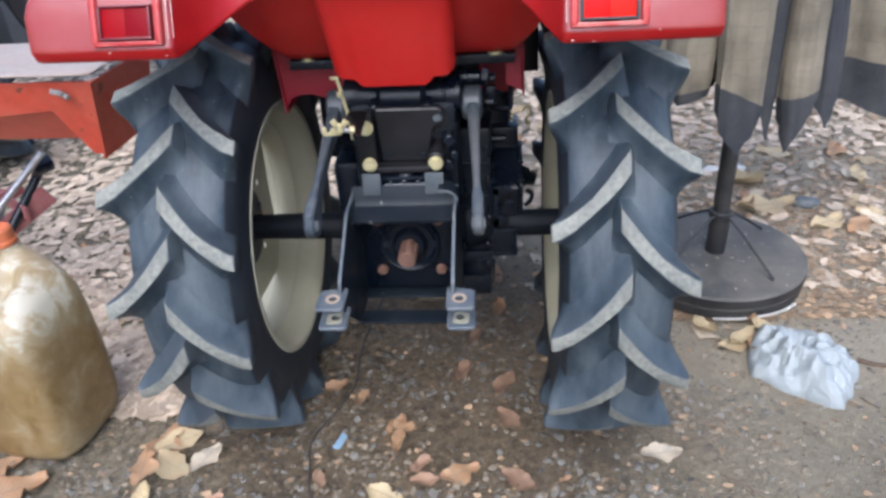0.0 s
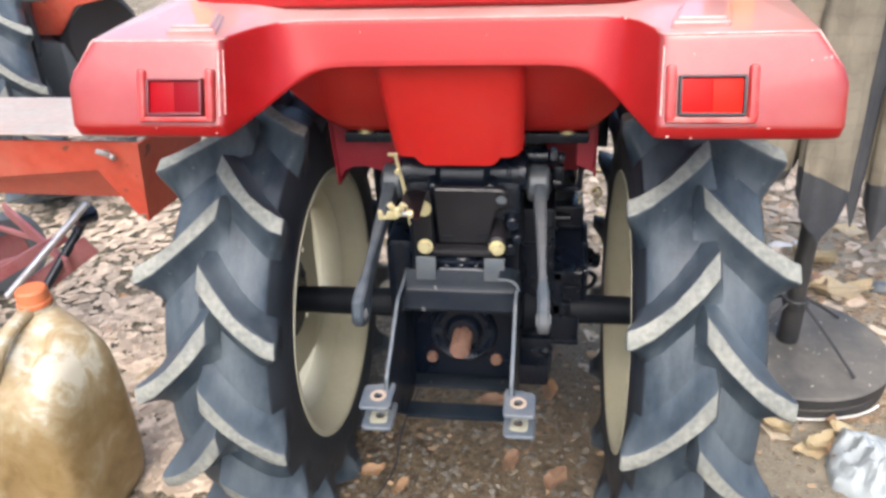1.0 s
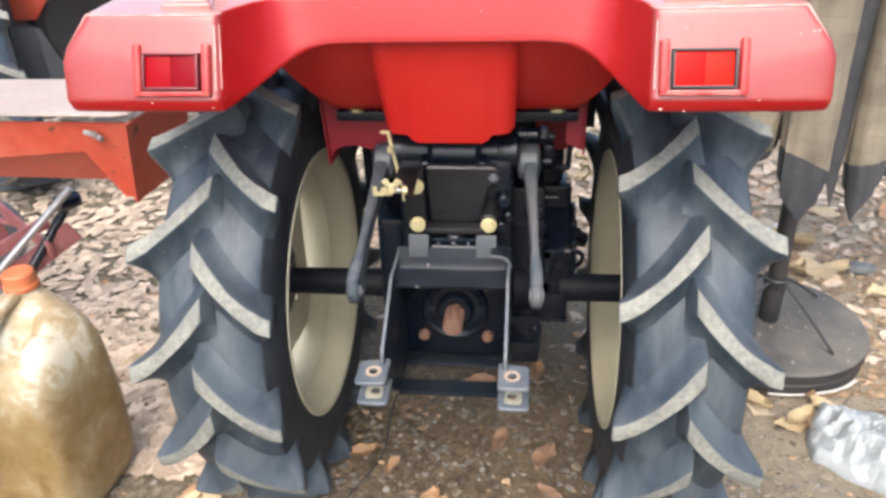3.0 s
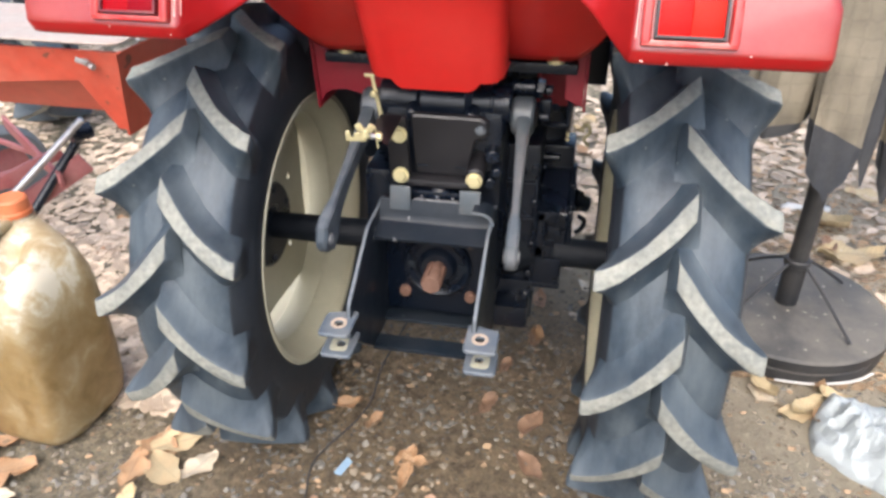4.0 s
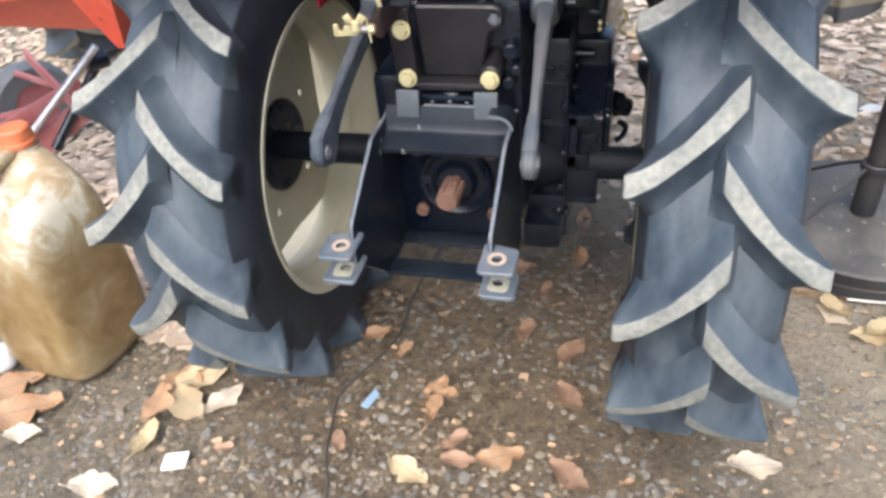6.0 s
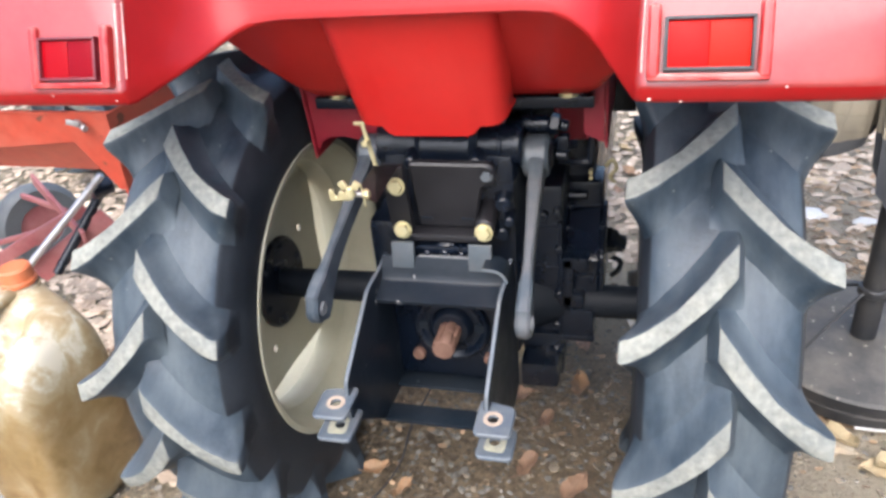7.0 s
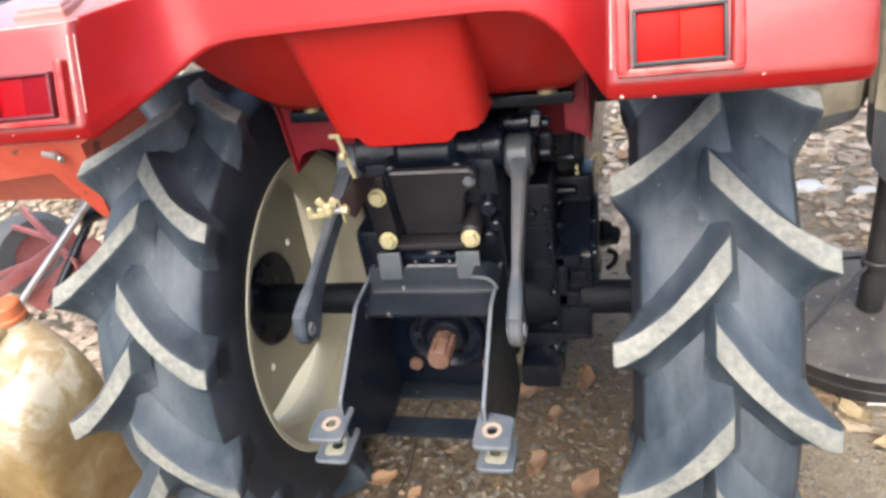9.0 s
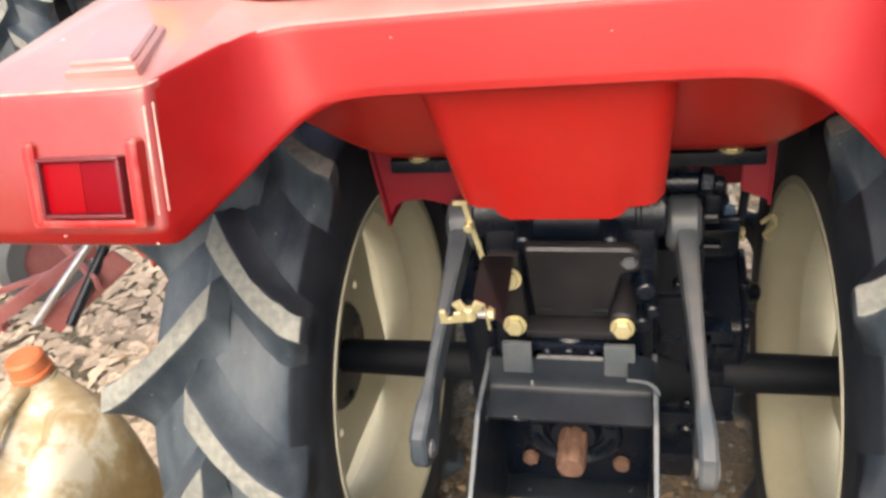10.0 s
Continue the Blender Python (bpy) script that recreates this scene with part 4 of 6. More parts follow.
def rear_wheel(sx, inner_phase, outer_phase):
    """Tyre with its tread bars, rim barrel, scalloped disc and hub."""
    at = Vector((sx * TYRE_X, 0, AZ))
    carcass = moved(lathe(tyre_profile(), 96, True), Matrix.Rotation(radians(90), 4, "Y"))
    for f in carcass.faces:
        f.material_index = 1 if abs(f.calc_center_median().x) > 0.083 else 0
    tyre = part("rear_tyre", carcass, [RUBBER, SIDEWALL], tractor, "black rubber tractor tyre with worn grey chevron bars", 50)
    tyre.location = at
    for phase, side in ((inner_phase, -sx), (outer_phase, sx)):
        for k in range(LUGS):
            lug = new("lug", LUG[side])
            lug.parent = tyre
            lug.rotation_euler = (radians(-(phase + k * 360 / LUGS)), 0, 0)
    part("mould_seam", moved(lathe([(0.395, -0.0009), (0.3983, 0), (0.395, 0.0009)], 96, True), Matrix.Rotation(radians(90), 4, "Y")), RUBBER, tyre)
    # rim barrel: flanges at both beads, drop centre between; height runs outward from the inner flange
    k = 0.094 / 0.110
    prof = [(0.264, -0.108), (0.274, -0.110), (0.276, -0.105), (0.262, -0.099), (0.255, -0.085), (0.252, -0.05), (0.240, -0.035), (0.240, 0.02), (0.252, 0.035), (0.255, 0.085), (0.262, 0.099), (0.276, 0.105), (0.274, 0.110), (0.264, 0.108),
            (0.2585, 0.100), (0.2515, 0.085), (0.2485, 0.038), (0.2365, 0.022), (0.2365, -0.037), (0.2485, -0.052), (0.2515, -0.086), (0.2585, -0.100)]
    prof = [(r, h * k) for r, h in prof]
    rim = part("rear_rim", moved(lathe(prof, 96, True), Matrix.Rotation(radians(90 * sx), 4, "Y")), CREAM, tractor, "cream painted steel wheel rim", 40)
    rim.location = at
    holes = [(0.13 * math.cos(radians(a)), 0.13 * math.sin(radians(a)), 0.0075) for a in (24, 96, 168, 240, 312)]
    outline = [(x * 0.945, y * 0.945) for x, y in disc_outline()]
    part("wheel_disc", plate(outline, 0.006, Matrix.Translation((sx * 0.018, 0, 0)) @ YZ, 0.001, holes), CREAM, rim)
    part("hub", rod((sx * 0.004, 0, 0), (sx * 0.016, 0, 0), 0.088, 0.088, 48, 0.004), BLACK, rim)
    for k in range(6):
        a = math.radians(60 * k + 15)
        part("bolt", hex_bolt((sx * 0.004, 0.072 * math.cos(a), 0.072 * math.sin(a)), (-sx, 0, 0), 0.007, 0.005), BLACK, rim)



rear_wheel(1, 0.9, 14.3)
rear_wheel(-1, 21.2, 10.0)
for sx in (-1, 1):
    tpart("axle_housing", join(rod((sx * 0.09, AY, AZ), (sx * 0.378, AY, AZ), 0.030, 0.027, 28), rod((sx * 0.10, AY, AZ), (sx * 0.16, AY, AZ), 0.055, 0.036, 28, 0.004)), AXLEBLACK)

# ---- gearbox, lift and linkage ----
case = join(box((0, 1.40, 0.555), (0.20, 0.22, 0.36), 0.02), box((0, 1.38, 0.69), (0.15, 0.16, 0.10), 0.02), box((0, 1.36, 0.40), (0.16, 0.12, 0.14), 0.015))
# front end added out of view to block light from the ground
tpart("transmission_blocker", box((0, 2.10, 0.55), (0.40, 1.16, 0.44), 0.03), BLACK)
tpart("side_casting", box((-0.128, 1.40, 0.50), (0.054, 0.14, 0.20), 0.015), BLACK)
# black block added to cover a bright gap beside the gearbox
tpart("gap_block", box((-0.192, 1.70, 0.60), (0.06, 0.30, 0.17), 0.01), BLACK)
gearbox = tpart("gearbox", case, BLACK, label="black painted cast gearbox")
cover = rounded([(-0.044, 0.741), (0.070, 0.740), (0.079, 0.733), (0.079, 0.708), (0.060, 0.703), (0.050, 0.660), (0.046, 0.632), (-0.040, 0.632), (-0.043, 0.690)], 0.006)
part("cover_plate", moved(plate(cover, 0.016, Matrix.Translation((0, 1.262, 0)) @ pose(0, 0, 0.68, 8, 0, 0) @ pose(0, 0, -0.68) @ XZ, 0.003), INV), BROWNBLACK, gearbox)
part("cover_ledge", moved(box((0.004, 1.250, 0.626), (0.105, 0.030, 0.012), 0.004), INV), BROWNBLACK, gearbox)
part("bolt", moved(hex_bolt((0.068, 1.250, 0.721), (0, -1, 0.1), 0.0075, 0.006), INV), ARMGREY, gearbox)
for x, z, r in ((0.082, 0.668, 0.014), (0.090, 0.640, 0.010), (0.078, 0.620, 0.012)):
    part("boss", moved(rod((x, 1.30, z), (x + 0.004, 1.262, z), r, r * 0.8, 14, 0.002), INV), BLACK, gearbox)
for x, z in ((-0.026, 0.652), (0.036, 0.652)):
    part("scuff", moved(box((x, 1.2500, z), (0.018, 0.003, 0.0022), 0.0008, (8, 0, 0)), INV), GUNMETAL, gearbox)
# lift shaft across the top
lift = join(rod((-0.110, 1.332, 0.735), (-0.036, 1.332, 0.735), 0.033, 0.035, 32, 0.003), rod((0.036, 1.332, 0.735), (0.108, 1.332, 0.735), 0.035, 0.033, 32, 0.003),
            rod((-0.046, 1.322, 0.738), (0.046, 1.322, 0.738), 0.040, 0.040, 32, 0.010), box((0, 1.35, 0.70), (0.19, 0.07, 0.06), 0.012))
lift = tpart("lift_shaft", lift, BLACK, label="black lift shaft housing")
for x in (-0.048, 0.048):
    part("boss", moved(rod((x, 1.300, 0.733), (x, 1.268, 0.728), 0.012, 0.010, 14, 0.003), INV), BLACK, lift)
part("collar", moved(rod((0.074, 1.332, 0.735), (0.081, 1.332, 0.735), 0.0365, 0.0365, 32, 0.002), INV), BLACK, lift)


def lift_arm(sx, mat):
    """A forged arm: round boss, flat tapering shank, rounded eye with a bushed hole."""
    x0, x1 = sx * 0.128, sx * 0.141
    a, b = Vector((1.335, 0.715)), Vector((1.085, 0.596))
    d = (b - a).normalized()
    side = Vector((-d.y, d.x))
    out, back = [], []
    for k in range(15):
        t = k / 14
        w = 0.0235 - 0.0095 * math.sin(min(1, t * 1.12) * math.pi) ** 0.8 + 0.0055 * max(0.0, (t - 0.84) / 0.16) ** 0.7
        p = a.lerp(b, t) + side * (-0.010 * math.sin(t * math.pi))
        out.append(p + side * w)
        back.append(p - side * w)
    tip = [b + d * 0.020 * math.sin(q) + side * 0.021 * math.cos(q) for q in (0.35, 0.75, 1.15, 1.57, 2.0, 2.4, 2.8)]
    outline = [(p.x, p.y) for p in out + tip + back[::-1]]
    bm = plate(outline, 0.0145, Matrix.Translation(((x0 + x1) / 2, 0, 0)) @ YZ, 0.003, [(b.x, b.y, 0.0085)])
    for v in bm.verts:
        t = min(1, max(0, (1.335 - v.co.y) / 0.25))
        c = (x0 + x1) / 2
        v.co.x = c + (v.co.x - c) * (1.65 - 0.85 * min(1, t * 1.35) + 0.45 * min(1, max(0, (t - 0.80) / 0.10))) + (x1 - x0) * (t - 0.5)
    arm = tpart("lift_arm", join(bm, rod((x0 - sx * 0.020, *a), (x0 + sx * 0.017, *a), 0.032, 0.032, 32, 0.005)), mat, label="grey painted forged lift arm")
    part("bush", moved(moved(lathe([(0.0058, -0.0112), (0.0096, -0.0112), (0.0096, 0.0112), (0.0058, 0.0112)], 20, True), Matrix.Translation((sx * 0.141, b.x, b.y)) @ Matrix.Rotation(radians(90), 4, "Y")), INV), WEARGREY, arm)
    part("shaft_end", moved(rod((x0 + sx * 0.017, *a), (x0 + sx * 0.021, *a), 0.019, 0.017, 24, 0.002), INV), BROWNBLACK, arm)


lift_arm(-1, ARM_SHADED)
lift_arm(1, ARMGREY)
# strips with bolts beside the cover
for sx in (-1, 1):
    s = tpart("bolted_strip", box((sx * 0.064, 1.246, 0.683), (0.034, 0.012, 0.115), 0.003, (8, 0, -3)) if sx < 0 else rod((0.0605, 1.300, 0.652), (0.0605, 1.243, 0.640), 0.016, 0.015, 18, 0.003), BROWNBLACK)
    part("bolt", moved(hex_bolt((sx * 0.0605, 1.240, 0.636), (0, -1, 0.15), 0.0108, 0.010), INV), ZINC, s)
    if sx < 0:
        part("bolt", moved(hex_bolt((-0.058, 1.228, 0.712), (0, -1, 0.15), 0.0105, 0.009), INV), ZINC, s)

# ---- hitch frame ----
side_profile = rounded([(1.225, 0.586), (1.153, 0.583), (1.036, 0.512), (1.030, 0.455), (1.060, 0.425), (1.142, 0.350), (1.255, 0.350), (1.255, 0.588), (1.238, 0.590)], 0.008)
for sx in (-1, 1):
    bm = plate(side_profile, 0.007, Matrix.Translation((sx * 0.096, 0, 0)) @ YZ, 0.0012)
    bm.normal_update()
    for f in bm.faces:
        f.material_index = 1 if abs(f.normal.x) < 0.5 else 0
    tpart("hitch_side_plate", bm, [GUNMETAL, EARGREY], label="dark steel hitch side plate with bare worn edges")
    ear_shape = rounded([(-0.022, -0.027), (0.026, -0.027), (0.026, 0.024), (-0.022, 0.034)], 0.008)
    for z, dy in ((0.487, 0.0), (0.448, 0.0)):
        ear = plate([(sx * x, y) for x, y in ear_shape], 0.007, pose(sx * 0.107, 1.020 + dy, z, 3, 0, 0), 0.0015, [(0, 0, 0.0075)])
        e = tpart("hitch_ear", ear, EARGREY, label="blue-grey worn hitch ear with a bare hole")
        if z > 0.46:
            ring = lathe([(0.0072, 0.0), (0.0125, 0.0), (0.0125, 0.0005), (0.0072, 0.0005)], 24, True)
            part("wear_ring", moved(moved(ring, pose(sx * 0.107, 1.020 + dy, z + 0.0037, 3, 0, 0)), INV), WEARRING, e)
        else:
            worn = rounded([(-0.013, -0.016), (0.014, -0.018), (0.016, 0.010), (-0.010, 0.014)], 0.007)
            part("wear_patch", moved(plate([(sx * x, y) for x, y in worn], 0.0006, pose(sx * 0.107, 1.020 + dy, z + 0.0038, 3, 0, 0), 0, [(0, 0, 0.0072)]), INV), WEARPALE, e)
# cross plate with its lower part folded forward as a shelf, and the rolled corner to one side plate
rows = [[(x, y, z) for x in (-0.0925, -0.06, 0, 0.06, 0.0925)] for y, z in ((1.226, 0.600), (1.222, 0.590), (1.217, 0.578), (1.214, 0.568), (1.210, 0.5635), (1.203, 0.5605), (1.190, 0.5560), (1.172, 0.5500))]
tpart("hitch_cross_plate", sheet(rows, 0.006), GUNMETAL, label="dark folded steel cross plate with a worn shelf")
tpart("worn_fold", tube([(x, 1.2085 + 0.0007 * math.sin(x * 160), 0.5655 + 0.0006 * math.sin(x * 230)) for x in (-0.07, -0.05, -0.03, -0.01, 0.012, 0.034, 0.055, 0.073)], 0.0017, 6, 3), WEARGREY)
tpart("plate_rim", box((0.002, 1.2245, 0.6015), (0.076, 0.0065, 0.003), 0.001), WEARGREY)
arc = [(0.0965 - 0.018 * (1 - math.cos(q)), 0.583 + 0.018 * math.sin(q)) for q in (0, 0.3, 0.6, 0.9, 1.2, 1.5)] + [(0.066, 0.602)]
bend = sheet([[(x, y, z) for x, z in arc] for y in (1.190, 1.212, 1.228)], 0.005)
bend.normal_update()
for f in bend.faces:
    f.material_index = 1 if abs(f.normal.y) > 0.8 else 0
tpart("rolled_corner", bend, [GUNMETAL, EARGREY])
tpart("hitch_lower_bar", box((0, 1.155, 0.353), (0.190, 0.036, 0.008), 0.002), GUNMETAL)
tpart("hitch_lower_shelf", box((0, 1.232, 0.362), (0.184, 0.052, 0.006), 0.002, (-6, 0, 0)), GUNMETAL)
tpart("worn_fold", tube([(x, 1.2555, 0.3635) for x in (-0.085, -0.05, 0, 0.05, 0.085)], 0.0018, 6, 3), WEARGREY)
for sx in (-1, 1):
    tpart("hitch_lug", box((sx * 0.0575, 1.219, 0.606), (0.034, 0.008, 0.040), 0.002, (-10, 0, 0)), ARMGREY)
house = tpart("linkage_housing", join(rod((0, 1.275, 0.592), (0, 1.240, 0.590), 0.030, 0.026, 24, 0.004), box((0, 1.256, 0.606), (0.088, 0.04, 0.012), 0.004)), BLACK)
for x, r in ((-0.026, 0.006), (0.0, 0.008), (0.026, 0.006)):
    part("stud", moved(rod((x, 1.246, 0.600), (x, 1.232, 0.599), r, r * 0.9, 14, 0.002), INV), BLACK, house)
# power take-off
pto_plate = tpart("pto_plate", box((0, 1.256, 0.462), (0.188, 0.032, 0.190), 0.003), BLACK)
ringb = moved(lathe([(0.040, 0), (0.058, 0), (0.060, 0.001), (0.060, 0.008), (0.056, 0.011), (0.051, 0.009), (0.046, 0.0035), (0.040, 0.0035)], 48, True), Matrix.Translation((0, 1.2405, 0.468)) @ Matrix.Rotation(radians(90), 4, "X"))
part("seal_ring", moved(ringb, INV), BLACK, pto_plate)
part("seal_hub", moved(rod((0, 1.241, 0.468), (0, 1.226, 0.468), 0.034, 0.030, 32, 0.003), INV), BLACK, pto_plate)
for x, z in ((-0.058, 0.523), (0.058, 0.522), (-0.0585, 0.411), (0.0585, 0.411)):
    part("bolt", moved(rod((x, 1.240, z), (x, 1.228, z), 0.0108, 0.0100, 18, 0.002), INV), RUST, pto_plate)
for sx in (-1, 1):
    part("stop", moved(box((sx * 0.047, 1.237, 0.470), (0.018, 0.012, 0.014), 0.001), INV), GUNMETAL, pto_plate)


def spline_shaft():
    """Six-splined shaft with a groove and a chamfered end."""
    bm = bmesh.new()
    rings = []
    for y, k, f in ((1.262, 1, 1), (1.205, 1, 1), (1.2035, 0.92, 1), (1.1985, 0.92, 1), (1.197, 1, 1), (1.180, 1, 0.6), (1.175, 0.86, 0.0)):
        ring = []
        for i in range(48):
            a = 2 * math.pi * i / 48
            groove = 0.0032 * f if (i % 8) in (5, 6) else 0.0
            r = (0.0178 - groove) * k
            ring.append(bm.verts.new((r * math.cos(a), y, 0.468 + r * math.sin(a))))
        rings.append(ring)
    for a, b in zip(rings, rings[1:]):
        for i in range(48):
            bm.faces.new((a[i], a[(i + 1) % 48], b[(i + 1) % 48], b[i]))
    bm.faces.new(rings[-1])
    bm.faces.new(rings[0][::-1])
    return bm


tpart("pto_shaft", spline_shaft(), RUST, label="rusty splined power take-off shaft", angle=30)

# right-hand gear casting with ribs, plugs and linkage rods
side_case = tpart("side_casting", join(box((0.121, 1.445, 0.480), (0.074, 0.130, 0.330), 0.010), box((0.122, 1.420, 0.325), (0.070, 0.110, 0.090), 0.008)), BLACK, label="black ribbed gear casting")


def cast(name, *bms):
    part(name, moved(join(*bms) if len(bms) > 1 else bms[0], INV), BLACK, side_case)


# sloping housing top with a flange round it, the block behind it and its oil pipe
slope = rounded([(1.392, 0.420), (1.392, 0.506), (1.402, 0.514), (1.482, 0.557), (1.505, 0.557), (1.505, 0.420)], 0.004)
cast("housing", plate(slope, 0.060, Matrix.Translation((0.186, 0, 0)) @ YZ, 0.005))
for x, w in ((0.154, 0.006), (0.2185, 0.008)):
    cast("flange", plate([(y + 0.003, z + 0.004) for y, z in slope], w, Matrix.Translation((x, 0, 0)) @ YZ, 0.002))
cast("housing_block", box((0.180, 1.530, 0.520), (0.070, 0.075, 0.160), 0.008))
cast("pipe", rod((0.150, 1.484, 0.579), (0.189, 1.484, 0.579), 0.0075, 0.0075, 16, 0.002))
for x, y, z in ((0.160, 1.400, 0.519), (0.160, 1.440, 0.541), (0.218, 1.402, 0.522), (0.218, 1.445, 0.545), (0.160, 1.478, 0.563)):
    cast("boss", rod((x, y, z - 0.006), (x, y - 0.004, z + 0.004), 0.0070, 0.0058, 12, 0.0015))
# forked boss under the housing, with a tongue in it
cast("fork", box((0.1655, 1.388, 0.472), (0.019, 0.036, 0.096), 0.004), box((0.177, 1.388, 0.5095), (0.042, 0.036, 0.022), 0.004), box((0.174, 1.388, 0.4365), (0.036, 0.036, 0.025), 0.004))
cast("tongue", box((0.191, 1.405, 0.4710), (0.030, 0.040, 0.021), 0.004))
cast("lower_block", box((0.1815, 1.405, 0.387), (0.055, 0.066, 0.064), 0.006))
cast("lower_lip", box((0.1815, 1.3725, 0.361), (0.057, 0.010, 0.010), 0.003))
cast("nub", rod((0.216, 1.530, 0.470), (0.235, 1.533, 0.462), 0.024, 0.022, 20, 0.003), rod((0.233, 1.533, 0.462), (0.253, 1.535, 0.457), 0.0175, 0.016, 20, 0.003))
cast("nub_clip", tube([(0.232, 1.52, 0.438), (0.246, 1.52, 0.428), (0.242, 1.52, 0.410), (0.230, 1.52, 0.398)], 0.005, 8, 4))
cast("foot", rod((0.146, 1.375, 0.345), (0.146, 1.368, 0.286), 0.016, 0.013, 16, 0.003))
cast("foot", box((0.122, 1.350, 0.316), (0.066, 0.070, 0.050), 0.010))
# ribs and bosses on the column
for x in (0.096, 0.1535):
    cast("rib", box((x, 1.377, 0.470), (0.007, 0.014, 0.230), 0.003))
for z in (0.362, 0.420, 0.500, 0.572):
    cast("rib", box((0.125, 1.377, z), (0.058, 0.014, 0.009), 0.003))
for x, z in ((0.152, 0.535), (0.151, 0.449), (0.150, 0.602), (0.128, 0.596), (0.104, 0.385), (0.147, 0.385)):
    cast("boss", rod((x, 1.39, z), (x, 1.366, z), 0.008, 0.007, 14, 0.002))
# wall behind the linkage, in the same red with shade painted in
tpart("support_wall", box((0.176, 1.475, 0.745), (0.072, 0.004, 0.120), 0.001), SHADED_RED)
tpart("support_edge", box((0.1405, 1.462, 0.735), (0.004, 0.030, 0.090), 0.001), RED)
part("cylinder_cap", moved(join(rod((0.10, 1.355, 0.757), (0.143, 1.355, 0.757), 0.013, 0.013, 18, 0.002), rod((0.143, 1.355, 0.757), (0.158, 1.355, 0.755), 0.0165, 0.0155, 6, 0.002), rod((0.158, 1.355, 0.755), (0.170, 1.355, 0.753), 0.009, 0.009, 12, 0.002)), INV), BLACK, side_case)
part("spring_clip", moved(tube([(0.222, 1.40, 0.672), (0.232, 1.395, 0.684), (0.238, 1.40, 0.668), (0.228, 1.405, 0.652), (0.236, 1.41, 0.640)], 0.003, 6, 4), INV), ZINC, side_case)
tpart("linkage_rod", tube([(0.150, 1.38, 0.690), (0.17, 1.395, 0.680), (0.1955, 1.40, 0.678), (0.1985, 1.40, 0.684), (0.2005, 1.40, 0.72), (0.207, 1.40, 0.80)], 0.0055, 8, 5), BLACK)
tpart("linkage_rod", tube([(0.14, 1.37, 0.722), (0.16, 1.38, 0.715), (0.178, 1.39, 0.712)], 0.007, 8, 4), BLACK)
tpart("linkage_knuckle", join(box((0.160, 1.37, 0.722), (0.020, 0.02, 0.026), 0.005), rod((0.150, 1.362, 0.705), (0.168, 1.362, 0.705), 0.008, 0.008, 14, 0.002)), BLACK)
for z in (0.657, 0.667):
    tpart("pivot_pin", rod((0.200, 1.395, z), (0.200, 1.385, z), 0.003, 0.003, 10), ZINC)

# left control linkage: bracket, lever, hook and wing nut in yellow zinc
bracket = [Vector(p) for p in ((-0.050, 1.224, 0.745), (-0.085, 1.224, 0.745), (-0.082, 1.156, 0.745), (-0.066, 1.130, 0.743), (-0.046, 1.118, 0.742))]
bm = bmesh.new()
bm.faces.new([bm.verts.new(p) for p in bracket])
bmesh.ops.solidify(bm, geom=bm.faces[:], thickness=0.004)
tpart("control_bracket", bm, BROWNBLACK)
lever = tpart("control_lever", plate(rounded([(-0.105, 0.800), (-0.0995, 0.800), (-0.085, 0.722), (-0.091, 0.721)], 0.002), 0.004, Matrix.Translation((0, 1.245, 0)) @ XZ, 0.0008), ZINC, label="yellow zinc-plated control lever")
part("lever_tip", moved(box((-0.106, 1.245, 0.799), (0.016, 0.005, 0.005), 0.001), INV), ZINC, lever)
part("lever_pin", moved(rod((-0.099, 1.250, 0.772), (-0.099, 1.234, 0.772), 0.005, 0.005, 12, 0.001), INV), ZINC, lever)
SMALL = Matrix.Translation((-0.080, 1.115, 0.756)) @ Matrix.Scale(0.66, 4) @ Matrix.Translation((0.092, -1.108, -0.755))
hook_shape = rounded([(-0.022, -0.011), (0.024, -0.011), (0.024, 0.008), (-0.002, 0.008), (-0.004, -0.002), (-0.011, -0.002), (-0.013, 0.012), (-0.022, 0.012)], 0.003)
hook = tpart("adjuster_hook", moved(plate(hook_shape, 0.006, Matrix.Translation((-0.108, 1.105, 0.752)) @ pose(0, 0, 0, 0, 0, 8) @ XZ, 0.001), SMALL), ZINC, label="yellow zinc-plated adjuster hook")
part("stud", moved(rod((-0.105, 1.112, 0.752), (-0.055, 1.112, 0.752), 0.007, 0.007, 14, 0.001), INV @ SMALL), SILVER, hook)
for dx in (-0.018, 0.018):
    part("wing", moved(box((-0.085 + dx * 0.7, 1.100, 0.775), (0.015, 0.006, 0.018), 0.003, (0, dx * 1800, 0)), INV @ SMALL), ZINC, hook)
part("wing_nut", moved(rod((-0.085, 1.100, 0.752), (-0.085, 1.100, 0.772), 0.010, 0.008, 14, 0.002), INV @ SMALL), ZINC, hook)
part("nut", moved(hex_bolt((-0.060, 1.112, 0.752), (1, 0, 0), 0.009, 0.008), INV @ SMALL), ZINC, hook)
part("split_pin", moved(rod((-0.064, 1.106, 0.775), (-0.060, 1.106, 0.728), 0.002, 0.002, 8), INV @ SMALL), ZINC, hook)


